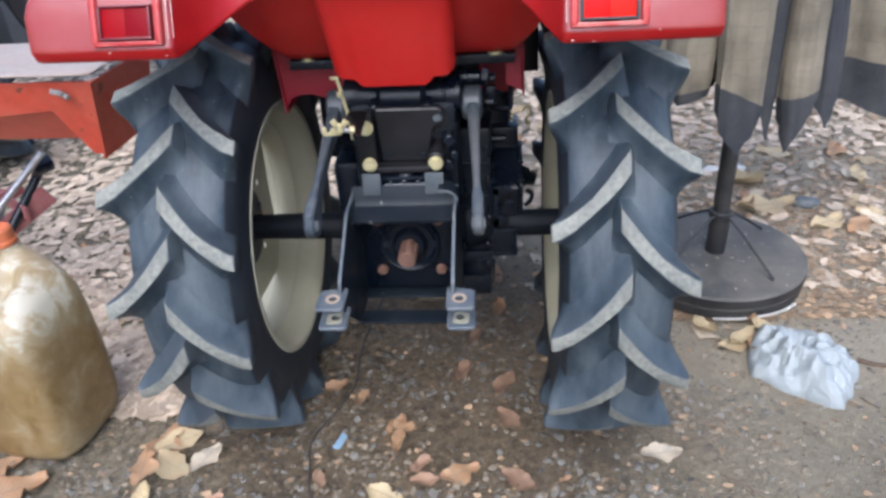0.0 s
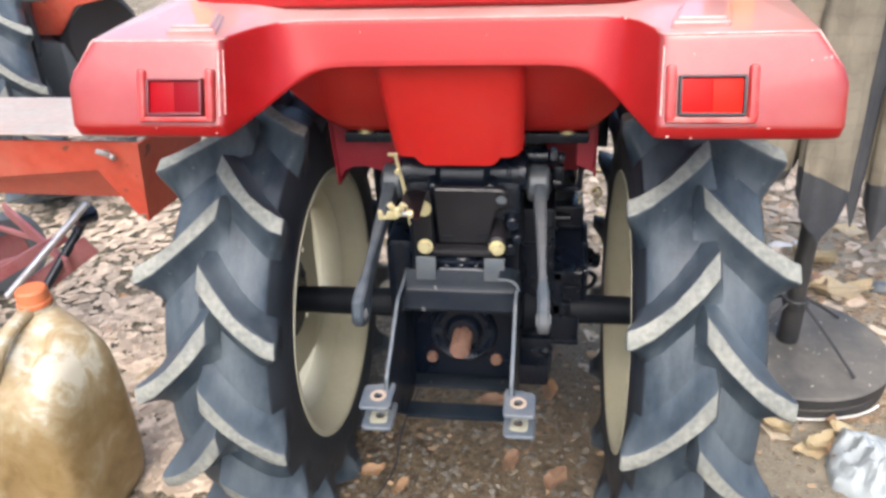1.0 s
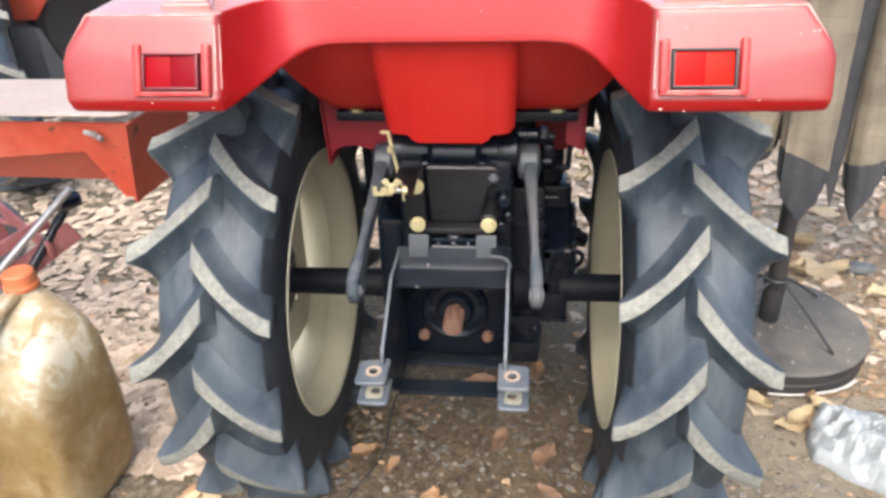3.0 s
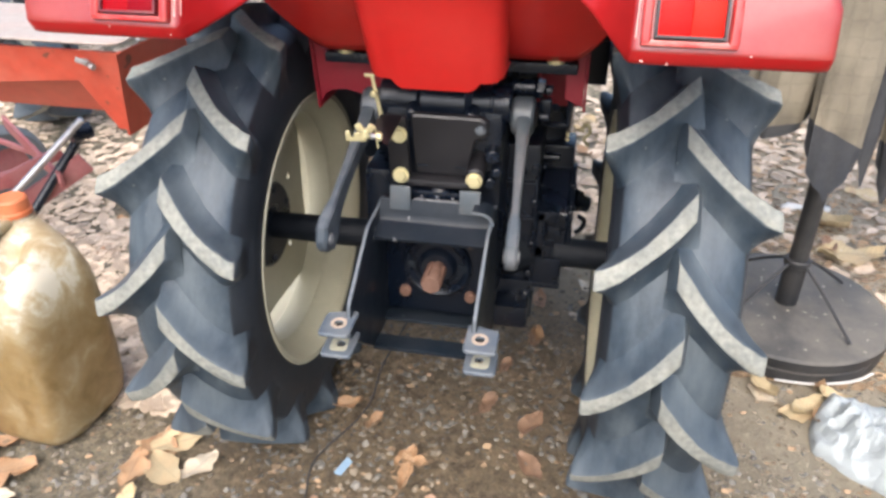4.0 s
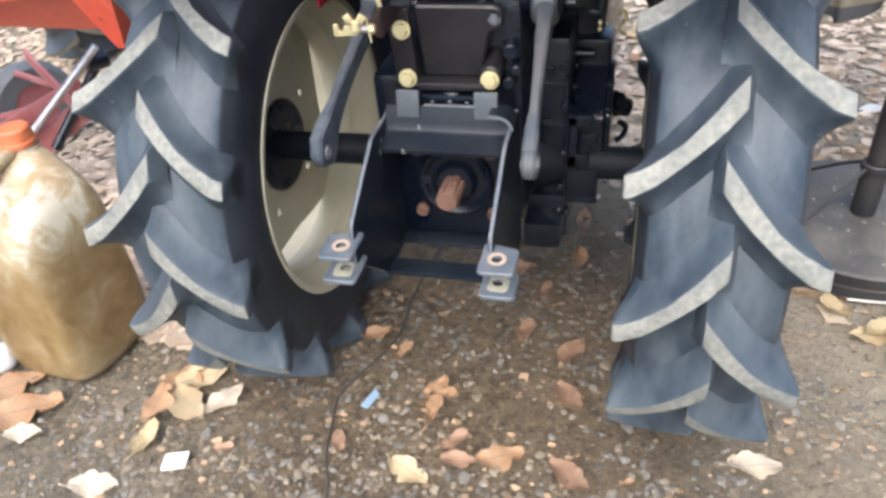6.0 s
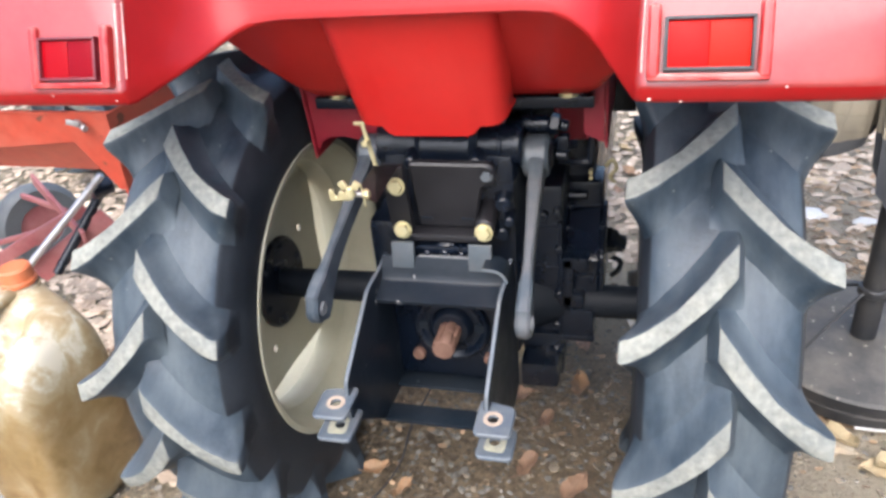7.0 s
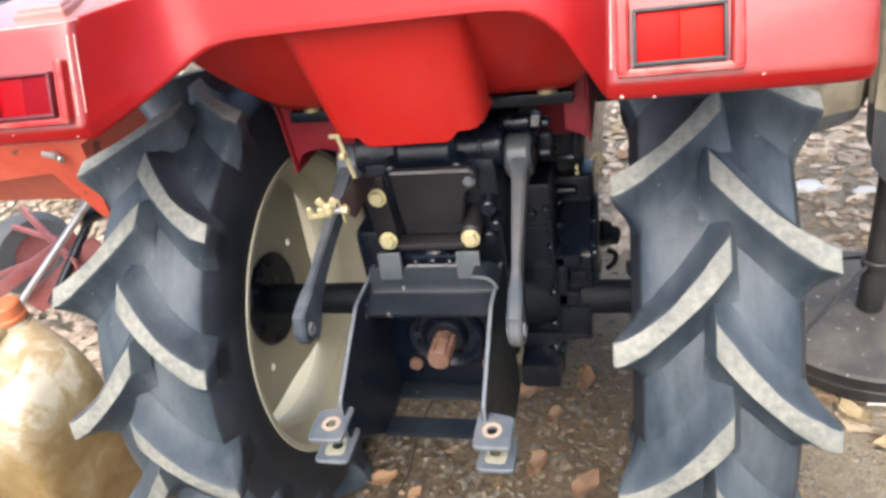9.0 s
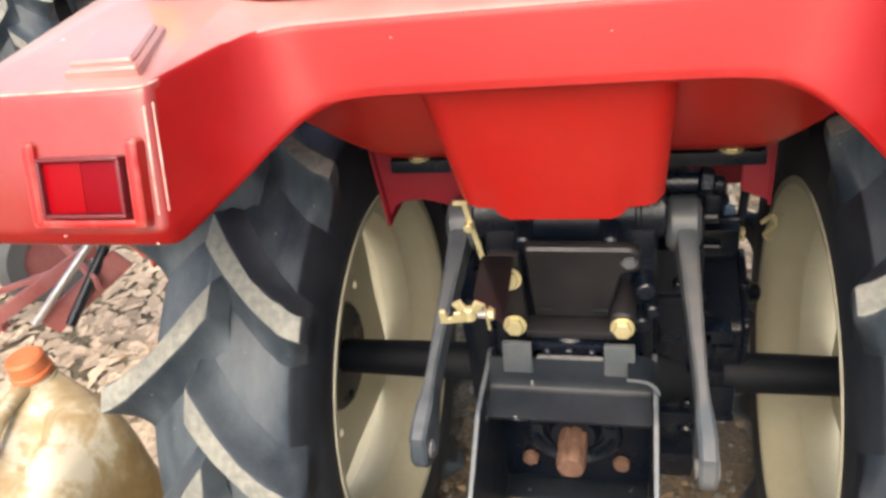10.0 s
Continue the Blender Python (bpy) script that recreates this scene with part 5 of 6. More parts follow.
# ---- jerry can ----
def jerry_can():
    can = thing("jerry_can", "yellowed translucent plastic jerry can with oily brown stains on the soil", "container", (-0.857, 1.212, 0.0))
    can.rotation_euler = (0, 0, radians(-7))
    # height, half width, half depth, shift x, shift y, squareness
    sec = ((0.008, 0.070, 0.068, 0, 0, 3), (0.0, 0.094, 0.092, 0, 0, 3.2), (0.006, 0.107, 0.105, 0, 0, 3.6), (0.022, 0.1155, 0.113, 0, 0, 4), (0.06, 0.1195, 0.117, 0, 0, 4.4), (0.14, 0.122, 0.119, 0, 0, 4.6), (0.23, 0.122, 0.119, 0, 0.001, 4.6),
           (0.30, 0.120, 0.117, 0, 0.002, 4.4), (0.345, 0.1165, 0.112, -0.001, 0.004, 4.0), (0.378, 0.108, 0.101, -0.004, 0.011, 3.4), (0.402, 0.092, 0.085, -0.010, 0.024, 3.0), (0.420, 0.071, 0.066, -0.020, 0.043, 2.6), (0.434, 0.050, 0.048, -0.030, 0.062, 2.2),
           (0.443, 0.034, 0.033, -0.037, 0.076, 2), (0.450, 0.028, 0.028, -0.039, 0.080, 2), (0.462, 0.027, 0.027, -0.039, 0.081, 2))
    rows = []
    for (z0, w0, d0, x0, y0, e0), (z1, w1, d1, x1, y1, e1) in zip(sec, sec[1:]):
        for h in (0.0, 0.33, 0.67):
            z, hw, hd, cx, cy, e = (p + (q - p) * h for p, q in ((z0, z1), (w0, w1), (d0, d1), (x0, x1), (y0, y1), (e0, e1)))
            row = []
            for k in range(72):
                a = 2 * math.pi * k / 72
                c, q = math.cos(a), math.sin(a)
                p = Vector((cx + 0.965 * hw * math.copysign(abs(c) ** (2 / e), c), cy + hd * math.copysign(abs(q) ** (2 / e), q), z))
                # shallow panels in the walls, soft dents, and the hand holes on both sides of the grip
                wall = max(0.0, 1 - abs(z - 0.19) / 0.13)
                p.x *= 1 - 0.020 * wall * max(0.0, abs(c) - 0.55)
                p.y *= 1 - 0.020 * wall * max(0.0, abs(q) - 0.55)
                p += Vector((c, q, 0)) * 0.0035 * noise.noise((c * 1.6, q * 1.6, z * 9))
                if z > 0.30:
                    for side, deep in ((1, 0.040), (-1, 0.034)):
                        r2 = ((p.x + 0.022 - side * 0.036) / 0.026) ** 2 + ((p.y + 0.035) / 0.050) ** 2
                        p.z -= deep * math.exp(-r2) * min(1.0, (z - 0.30) / 0.07)
                        p.y += 0.016 * math.exp(-r2)
                row.append(p)
            rows.append(row + [row[0].copy()])
    bm = sheet(rows)
    bmesh.ops.remove_doubles(bm, verts=bm.verts[:], dist=1e-5)
    bmesh.ops.holes_fill(bm, edges=[e for e in bm.edges if e.is_boundary])
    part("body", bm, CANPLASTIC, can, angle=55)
    part("handle", tube([(-0.034, 0.062, 0.432), (-0.030, 0.035, 0.446), (-0.026, -0.005, 0.440), (-0.023, -0.045, 0.420), (-0.021, -0.075, 0.390), (-0.020, -0.095, 0.345)], lambda u: 0.0125 + 0.004 * abs(2 * u - 1) ** 2, 14, 6), CANPLASTIC, can)
    cap = lathe([(0, 0.488), (0.026, 0.488), (0.0305, 0.484), (0.0315, 0.462), (0.0335, 0.460), (0.0335, 0.452), (0.0, 0.452)], 40)
    for v in cap.verts:
        a = math.atan2(v.co.y, v.co.x)
        if 0.0295 < Vector(v.co[:2]).length < 0.0325 and round(a / (2 * math.pi / 40)) % 2:
            v.co.x, v.co.y = v.co.x * 0.965, v.co.y * 0.965
    part("cap", moved(cap, Matrix.Translation((-0.039, 0.081, 0))), CAPORANGE, can, "faded orange screw cap")
    part("neck_ring", moved(lathe([(0.026, 0.440), (0.036, 0.440), (0.037, 0.443), (0.036, 0.446), (0.026, 0.446)], 32, True), Matrix.Translation((-0.039, 0.080, 0))), CANPLASTIC, can)


jerry_can()


# ---- tiller with an orange-red hood beside the tractor ----
def tiller():
    t = thing("rotary_tiller", "faded orange-red tiller with a dusty hood top, sky glare painted in", "farm implement", (-1.05, 1.55, 0))
    inv = Matrix.Translation((1.05, -1.55, 0))

    def tp(name, bm, mat, label="", parent=None):
        return part(name, moved(bm, inv), mat, parent or t, label)
    # top, folded front with its lower triangle set back, and the sloping end
    top = rounded([(-1.80, 1.400), (-0.640, 1.366), (-0.615, 1.378), (-0.600, 1.60), (-1.80, 1.62)], 0.01)
    tp("hood_top", plate(top, 0.006, pose(0, 0, 0.783, 0.6, 0, 0) @ pose(0, 0, -0.012), 0.002), DUST_GLARE_TOP, "dusty hood top with sky glare painted in")
    front = [(-1.80, 0.765), (-0.622, 0.765), (-0.656, 0.592), (-0.694, 0.592), (-0.742, 0.700), (-1.80, 0.600)]
    tp("hood_front", plate(front, 0.006, Matrix.Translation((0, 1.372, 0)) @ pose(0, 0, 0, 0, 0, -1.6) @ pose(0, 0, 0.765, 12, 0, 0) @ pose(0, 0, -0.765) @ XZ, 0.001), ORANGE)
    low = [(-1.80, 0.640), (-0.748, 0.712), (-0.678, 0.585), (-1.80, 0.585)]
    tp("hood_lower_front", plate(low, 0.005, Matrix.Translation((0, 1.398, 0)) @ pose(0, 0, 0, 0, 0, -1.6) @ pose(0, 0, 0.715, 34, 0, 0) @ pose(0, 0, -0.715) @ XZ, 0.001), ORANGE)
    end = [[Vector(p).lerp(Vector(q), k / 6) for k in range(7)] for p, q in (((-0.620, 1.366, 0.768), (-0.656, 1.400, 0.594)), ((-0.612, 1.50, 0.768), (-0.640, 1.52, 0.600)), ((-0.606, 1.61, 0.768), (-0.632, 1.61, 0.620)))]
    tp("hood_end", sheet(end, 0.005), ORANGE)
    clip = tp("hood_clip", rod((-0.712, 1.395, 0.745), (-0.680, 1.375, 0.738), 0.006, 0.006, 12, 0.001), SILVER)
    part("clip_ear", moved(box((-0.700, 1.372, 0.750), (0.022, 0.004, 0.010), 0.001, (0, 25, 20)), inv), SILVER, clip)
    # frame below
    def bar(name, p, q, w, h, mat):
        p, q = Vector(p), Vector(q)
        bm = box((0, 0, 0), (w, (q - p).length, h), 0.002)
        return tp(name, moved(bm, Matrix.Translation((p + q) / 2) @ (q - p).to_track_quat("Y", "Z").to_matrix().to_4x4()), mat)
    bar("frame_bar", (-1.50, 1.99, 0.335), (-1.16, 1.76, 0.275), 0.010, 0.040, PINKFRAME)
    bar("frame_bar", (-1.47, 1.62, 0.205), (-1.22, 1.86, 0.315), 0.012, 0.036, PINKFRAME)
    bar("frame_bar", (-1.60, 2.02, 0.262), (-1.36, 1.93, 0.262), 0.012, 0.016, PINKFRAME)
    bar("frame_bar", (-1.50, 1.76, 0.235), (-1.30, 1.86, 0.262), 0.012, 0.014, PINKFRAME)
    bar("skid_plate", (-1.30, 1.70, 0.190), (-1.125, 1.83, 0.305), 0.012, 0.060, PINKFRAME)
    tp("link_rod", rod((-1.30, 1.67, 0.222), (-1.10, 1.83, 0.432), 0.010, 0.010, 14, 0.002), SILVER)
    tp("link_end", join(rod((-1.235, 1.70, 0.195), (-1.13, 1.86, 0.385), 0.013, 0.013, 14, 0.003), rod((-1.145, 1.82, 0.385), (-1.115, 1.87, 0.385), 0.024, 0.024, 18, 0.003)), BLACK)
    tp("cross_tube", rod((-1.9, 1.80, 0.55), (-0.80, 1.62, 0.64), 0.022, 0.022, 16), PINKFRAME)
    wheel = tp("gauge_wheel", moved(lathe([(0.07, -0.03), (0.12, -0.035), (0.135, -0.02), (0.14, 0), (0.135, 0.02), (0.12, 0.035), (0.07, 0.03)], 40, True), pose(-1.62, 2.06, 0.14, 90, 0, 65)), HOSE, "grey rubber gauge wheel")
    part("wheel_hub", moved(moved(lathe([(0, -0.02), (0.072, -0.02), (0.072, 0.02), (0, 0.02)], 28), pose(-1.62, 2.06, 0.14, 90, 0, 65)), inv), PINKFRAME, wheel)
    for x, y in ((-1.72, 1.60), (-1.72, 1.90)):
        tp("leg", box((x, y, 0.30), (0.03, 0.03, 0.62), 0.003), PINKFRAME)


tiller()


# ---- parasol ----
def parasol():
    p = thing("parasol", "folded beige checked parasol with black borders in a round black base", "parasol", (0.775, 1.845, 0))
    for z, r in ((0.0, 0.238), (0.034, 0.243)):
        bm = lathe([(0, z), (r - 0.004, z), (r, z + 0.004), (r, z + 0.028), (r - 0.004, z + 0.032), (r - 0.010, z + 0.034), (0.05, z + 0.036), (0, z + 0.036)], 72)
        bm.normal_update()
        for f in bm.faces:
            f.material_index = 0 if f.normal.z > 0.5 else 1
        part("base_weight", bm, [BASEGREY, POLEBLACK], p, "round black base weight with a dusty top")
    part("pole", rod((0, 0, 0.068), (0, 0, 1.9), 0.0225, 0.0225, 24), POLEBLACK, p)
    part("collar", join(rod((0, 0, 0.07), (0, 0, 0.20), 0.0265, 0.0265, 24, 0.003), rod((0, 0, 0.18), (0, 0, 0.20), 0.031, 0.031, 24, 0.003)), POLEBLACK, p)
    for a in (-55, 35, 125, 215):
        c, s = math.cos(radians(a)), math.sin(radians(a))
        part("stay", tube([(0.026 * c, 0.026 * s, 0.19), (0.09 * c, 0.09 * s, 0.15), (0.195 * c, 0.195 * s, 0.073)], 0.004, 8, 5), POLEBLACK, p)
    # hanging folds: x, y, half width, half depth, turn, height of the point, angle of the point, rise of the hem, border height, slant
    folds = ((-0.028, -0.085, 0.060, 0.042, 4, 0.400, -98, 0.14, 0.560, -0.030), (0.122, -0.070, 0.044, 0.036, -8, 0.395, -120, 0.14, 0.552, 0.010), (0.052, -0.040, 0.036, 0.030, 15, 0.425, -70, 0.13, 3.0, 0),
             (-0.130, -0.040, 0.062, 0.034, 14, 0.520, -140, 0.04, 0.565, 0.010), (-0.205, 0.02, 0.045, 0.036, 25, 0.480, -120, 0.09, 0.57, 0), (0.02, 0.05, 0.09, 0.05, 0, 0.47, -60, 0.10, 3.0, 0),
             (0.190, -0.015, 0.040, 0.040, -20, 0.44, -60, 0.10, 3.0, 0), (-0.12, 0.08, 0.07, 0.05, -20, 0.48, 60, 0.10, 0.62, 0),
             (0.40, 0.20, 0.160, 0.085, -12, 0.405, -60, 0.06, 0.560, -0.02), (0.62, 0.30, 0.13, 0.08, 10, 0.41, -90, 0.06, 0.56, 0.0))
    for i, (fx, fy, hw, hd, turn, tip, aim, rise, border, slant) in enumerate(folds):
        bm = bmesh.new()
        uv = bm.loops.layers.uv.new("UVMap")
        rows, m, low, high = [], 44, 7, 26
        ct, st = math.cos(radians(turn)), math.sin(radians(turn))
        for k in range(low + high + 1):
            row = []
            for j in range(m):
                a = 2 * math.pi * j / m
                away = abs((a - radians(aim) + math.pi) % (2 * math.pi) - math.pi) / math.pi
                hem = tip + rise * min(1.0, 1.9 * away) ** 0.85 + 0.006 * math.sin(3 * a + i)
                edge = max(hem + 0.02, border + slant * math.cos(a)) if border < 2 else hem + 0.12
                z = hem + (edge - hem) * k / low if k <= low else edge + (1.75 - edge) * ((k - low) / high) ** 1.15
                up = max(0.0, (z - 0.5) / 1.25)
                spread = 1 - 0.30 * up
                w = noise.noise((math.cos(a) * 1.3 + i * 3.1, math.sin(a) * 1.3, z * 1.6)) * 0.20 + noise.noise((math.cos(a) * 3.5 + i * 1.7, math.sin(a) * 3.5, z * 1.1)) * 0.22
                w += 0.05 * noise.noise((math.cos(a) * 2 + i, math.sin(a) * 2, z * 14))
                pinch = 0.80 + 0.20 * min(1.0, (z - tip) / max(0.05, edge - tip))
                dx, dy = hw * spread ** 0.5 * math.cos(a) * (1 + w) * pinch, hd * spread ** 0.5 * math.sin(a) * (1 + w) * pinch
                sway = 0.010 * math.sin(z * 5 + i)
                row.append(bm.verts.new((fx * spread + sway + dx * ct - dy * st, fy * spread + dx * st + dy * ct, z)))
            rows.append(row)
        for k, (a, b) in enumerate(zip(rows, rows[1:])):
            for j in range(m):
                f = bm.faces.new((a[j], a[(j + 1) % m], b[(j + 1) % m], b[j]))
                # border above 2 blackens the whole fold, painting in the shade there
                f.material_index = 1 if k < low or border > 2 else 0
                for lp, u in zip(f.loops, (j, j + 1, j + 1, j)):
                    lp[uv].uv = (u / m * 2 * math.pi * hw * 0.9, lp.vert.co.z)
        part("canopy_fold", bm, [CANVAS, BLACK_SHADE_CLOTH], p, angle=70)


parasol()


# ---- white plastic bag ----
def plastic_bag():
    """A flat crumpled bag: a thin pillow with pulled-out corners and sharp creases."""
    corners = ((-0.035, 0.160), (-0.095, 0.070), (-0.115, -0.030), (-0.075, -0.075), (-0.010, -0.125), (0.050, -0.150), (0.100, -0.085), (0.132, -0.030), (0.105, 0.050), (0.050, 0.090))
    bm = bmesh.new()
    n, m = 120, 26

    def skin(rho, a):
        d = Vector((math.cos(a), math.sin(a)))
        r = 0.0
        for p, q in zip(corners, corners[1:] + corners[:1]):
            p, q = Vector(p), Vector(q)
            e = q - p
            den = d.x * e.y - d.y * e.x
            if abs(den) > 1e-9:
                t, u = (p.x * e.y - p.y * e.x) / den, (p.x * d.y - p.y * d.x) / den
                if t > 0 and -1e-6 <= u <= 1 + 1e-6:
                    r = max(r, t)
        x, y = d.x * r * rho, d.y * r * rho
        x += 0.010 * noise.noise((x * 22, y * 22, 3.0)) * rho
        y += 0.010 * noise.noise((x * 22, y * 22, 8.0)) * rho
        return x, y, max(0.0, 1 - rho ** 3) ** 0.55
    top = [[bm.verts.new((0, 0, 0.062))]]
    for k in range(1, m + 1):
        row = []
        for j in range(n):
            x, y, full = skin(k / m, 2 * math.pi * j / n)
            big = 1 - 1.5 * abs(noise.noise((x * 9 + 2, y * 9, 0.7)))
            fold = 1 - 2.2 * abs(noise.noise((x * 24, y * 24 + 5, 1.9)))
            fine = 1 - 2.0 * abs(noise.noise((x * 60, y * 60, 4.2)))
            row.append(bm.verts.new((x, y, 0.004 + full * (0.026 + 0.042 * big + 0.018 * fold + 0.006 * fine))))
        top.append(row)
    for j in range(n):
        bm.faces.new((top[0][0], top[1][j], top[1][(j + 1) % n]))
    for a, b in zip(top[1:], top[2:]):
        for j in range(n):
            bm.faces.new((a[j], b[j], b[(j + 1) % n], a[(j + 1) % n]))
    bm.faces.new([bm.verts.new((v.co.x, v.co.y, 0.0)) for v in top[-1]][::-1])
    bmesh.ops.bridge_loops(bm, edges=[e for e in bm.edges if e.is_boundary])
    ob = part("plastic_bag", bm, BAGWHITE, angle=28)
    ob.location = (0.875, 1.432, ground_height(0.875, 1.432) - 0.001)
    tagged(ob, "crumpled white plastic bag lying on the soil", "bag")


plastic_bag()


# ---- second red tractor, parked further off ----
def far_tractor():
    t = thing("parked_tractor", "second red tractor parked further off with a grey lugged tyre", "tractor", (-1.77, 2.88, 0))
    inv = Matrix.Translation((1.77, -2.88, 0))
    tyre = part("rear_tyre", moved(lathe(tyre_profile(), 72, True), Matrix.Rotation(radians(90), 4, "Y")), RUBBER, t, "grey dusty tractor tyre", 50)
    tyre.location = (-0.27, 0, 0.475)
    tyre.rotation_euler = (0, 0, radians(33))
    tyre.scale = (1.2, 1.12, 1.12)
    for phase, side in ((8, 1), (21, -1)):
        for k in range(LUGS):
            lug = new("lug", LUG[side])
            lug.parent = tyre
            lug.rotation_euler = (radians(-(phase + k * 360 / LUGS)), 0, 0)
    part("wheel_disc", rod((-0.312, -0.027, 0.475), (-0.245, 0.016, 0.475), 0.30, 0.30, 48, 0.006), SEATBLACK, t)
    # dark box added for the shadow under the parked tractor
    part("shadow_block", moved(box((-2.16, 3.42, 0.42), (0.34, 0.5, 0.36), 0.09), inv), HOSE, t)
    skirt = rounded([(-2.60, 0.80), (-1.68, 0.82), (-1.68, 0.775), (-1.90, 0.735), (-2.005, 0.615), (-2.11, 0.615), (-2.16, 0.73), (-2.60, 0.72)], 0.012)
    part("skirt", moved(plate(skirt, 0.01, Matrix.Translation((0, 3.2, 0)) @ XZ, 0.002), inv), ORANGE, t)
    part("hood", moved(box((-2.05, 3.50, 0.90), (1.0, 0.55, 0.17), 0.04), inv), RED_APRON, t)
    part("body", moved(box((-1.45, 3.45, 0.83), (0.30, 0.40, 0.07), 0.01), inv), PINKFRAME, t)
    # black disc standing in for the dark recess under the hood
    part("recess_disc", moved(moved(lathe([(0.0, -0.06), (0.08, -0.07), (0.18, -0.06), (0.21, -0.03), (0.21, 0.03), (0.18, 0.06), (0.08, 0.07), (0.0, 0.06)], 40), pose(-1.97, 3.42, 0.56, 0, 90, -25)), inv), SEATBLACK, t)
    part("hose", moved(tube([(-2.05, 2.72, 0.84), (-1.87, 2.75, 0.838), (-1.767, 2.80, 0.834), (-1.659, 2.90, 0.858), (-1.615, 2.95, 0.892), (-1.60, 3.1, 0.95)], 0.016, 12, 6), inv), HOSE, t)
    part("hose_fitting", moved(rod((-1.680, 2.88, 0.852), (-1.615, 2.95, 0.890), 0.022, 0.020, 14, 0.004), inv), SILVER, t)


far_tractor()


# ---- fallen leaves ----
def leaf_mesh(name, length, width, curl, wave, mat, seed):
    """A dry leaf: pointed outline, folded along the midrib, edges curled and wavy, with a stalk."""
    rnd = random.Random(seed)
    n = 18
    rows = []
    phase = [rnd.uniform(0, 6.28) for _ in range(6)]
    notch = [(rnd.randrange(4, n - 3), rnd.choice((0, 1)), rnd.uniform(0.12, 0.35)) for _ in range(3)]
    for i in range(n + 1):
        u = i / n
        w = width * 0.5 * math.sin(math.pi * min(1, u * 0.94 + 0.04)) ** 0.72 + 0.0005
        bent = 0.10 * width * math.sin(u * 3.1 + seed)
        torn = [1 + 0.05 * math.sin(u * 11 + phase[q]) + 0.04 * math.sin(u * 23 + phase[q + 2]) + rnd.uniform(-0.03, 0.03) for q in (0, 1)]
        for at, q, cut in notch:
            torn[q] -= cut * max(0.0, 1 - abs(i - at) / 1.6)
        x = (u - 0.5) * length
        row = []
        for s in (-1, -0.8, -0.45, 0, 0.45, 0.8, 1):
            z = curl * abs(s) ** 1.6 * width + wave * math.sin(u * 9 + s * 2 + seed) * abs(s) + curl * 0.9 * (u - 0.45) ** 2 * length + 0.003
            z += 0.0012 * math.sin(u * 46 - abs(s) * 6) * abs(s)
            row.append(Vector((x, s * w * torn[s > 0] + bent, z)))
        rows.append(row)
    bm = sheet(rows, 0.0006)
    stalk = tube([(-length * 0.5, 0, rows[0][3].z), (-length * 0.62, 0.003, 0.004), (-length * 0.72, 0.008, 0.003)], 0.0012, 5, 3)
    low = min(v.co.z for v in bm.verts)
    return to_mesh(moved(join(bm, stalk), Matrix.Translation((0, 0, -low))), name, mat, 60)


LEAVES = [leaf_mesh("leaf", 0.085, 0.046, 0.18, 0.004, LEAF, 1), leaf_mesh("leaf", 0.075, 0.042, 0.30, 0.005, LEAFORANGE, 2), leaf_mesh("leaf", 0.10, 0.056, 0.12, 0.006, LEAFPALE, 3),
          leaf_mesh("leaf", 0.065, 0.036, 0.45, 0.003, LEAFPALE, 4), leaf_mesh("leaf", 0.055, 0.030, 0.25, 0.004, LEAF, 5), leaf_mesh("leaf", 0.06, 0.026, 0.6, 0.006, LEAFORANGE, 6),
          leaf_mesh("leaf", 0.110, 0.072, 0.07, 0.004, LEAFPALE, 7), leaf_mesh("leaf", 0.095, 0.055, 0.09, 0.005, LEAFCREAM, 8), leaf_mesh("leaf", 0.105, 0.062, 0.10, 0.006, LEAFORANGE, 9)]


LAID = []


def lay(x, y, kind, turn, scale=1.0, label="brown dry leaf lying on the soil", tip=(0, 0)):
    ob = new("fallen_leaf", LEAVES[kind])
    ob.location = (x, y, ground_height(x, y) + 0.001 + 0.005 * sum(1 for a, b in LAID if math.hypot(a - x, b - y) < 0.085))
    LAID.append((x, y))
    ob.rotation_euler = (radians(tip[0]), radians(tip[1]), radians(turn))
    ob.scale = (scale,) * 3
    return tagged(ob, label, "leaf", "fallen leaves on the ground")


CREAM_LEAF, TAN_LEAF = "bleached cream dry leaf flat on the soil", "broad flat tan dry leaf on the soil"
ORANGE_LEAF, PALE_LEAF, BROWN_LEAF = "curled orange dry leaf on the soil", "pale yellowish dry leaf on the soil", "pinkish-brown dry leaf on the soil"
LEAVES_BY_CAN = ((-0.59, 1.15, 8, 75, 1.25), (-0.552, 1.165, 6, 35, 0.95), (-0.54, 1.092, 6, 150, 0.95), (-0.475, 1.116, 7, 68, 0.95), (-0.572, 0.995, 3, 75, 1.1), (-0.598, 1.075, 8, 100, 0.9), (-0.945, 1.076, 8, 40, 1.3), (-0.872, 1.018, 8, 30, 1.5), (-0.83, 0.965, 7, 20, 0.8), (-0.617, 0.89, 7, 15, 1), (-0.58, 1.4, 1, 120, 1.5), (-0.63, 1.46, 0, 20, 1.4), (-0.55, 1.34, 4, 70, 1.3), (-0.42, 1.01, 4, 10, 0.7))
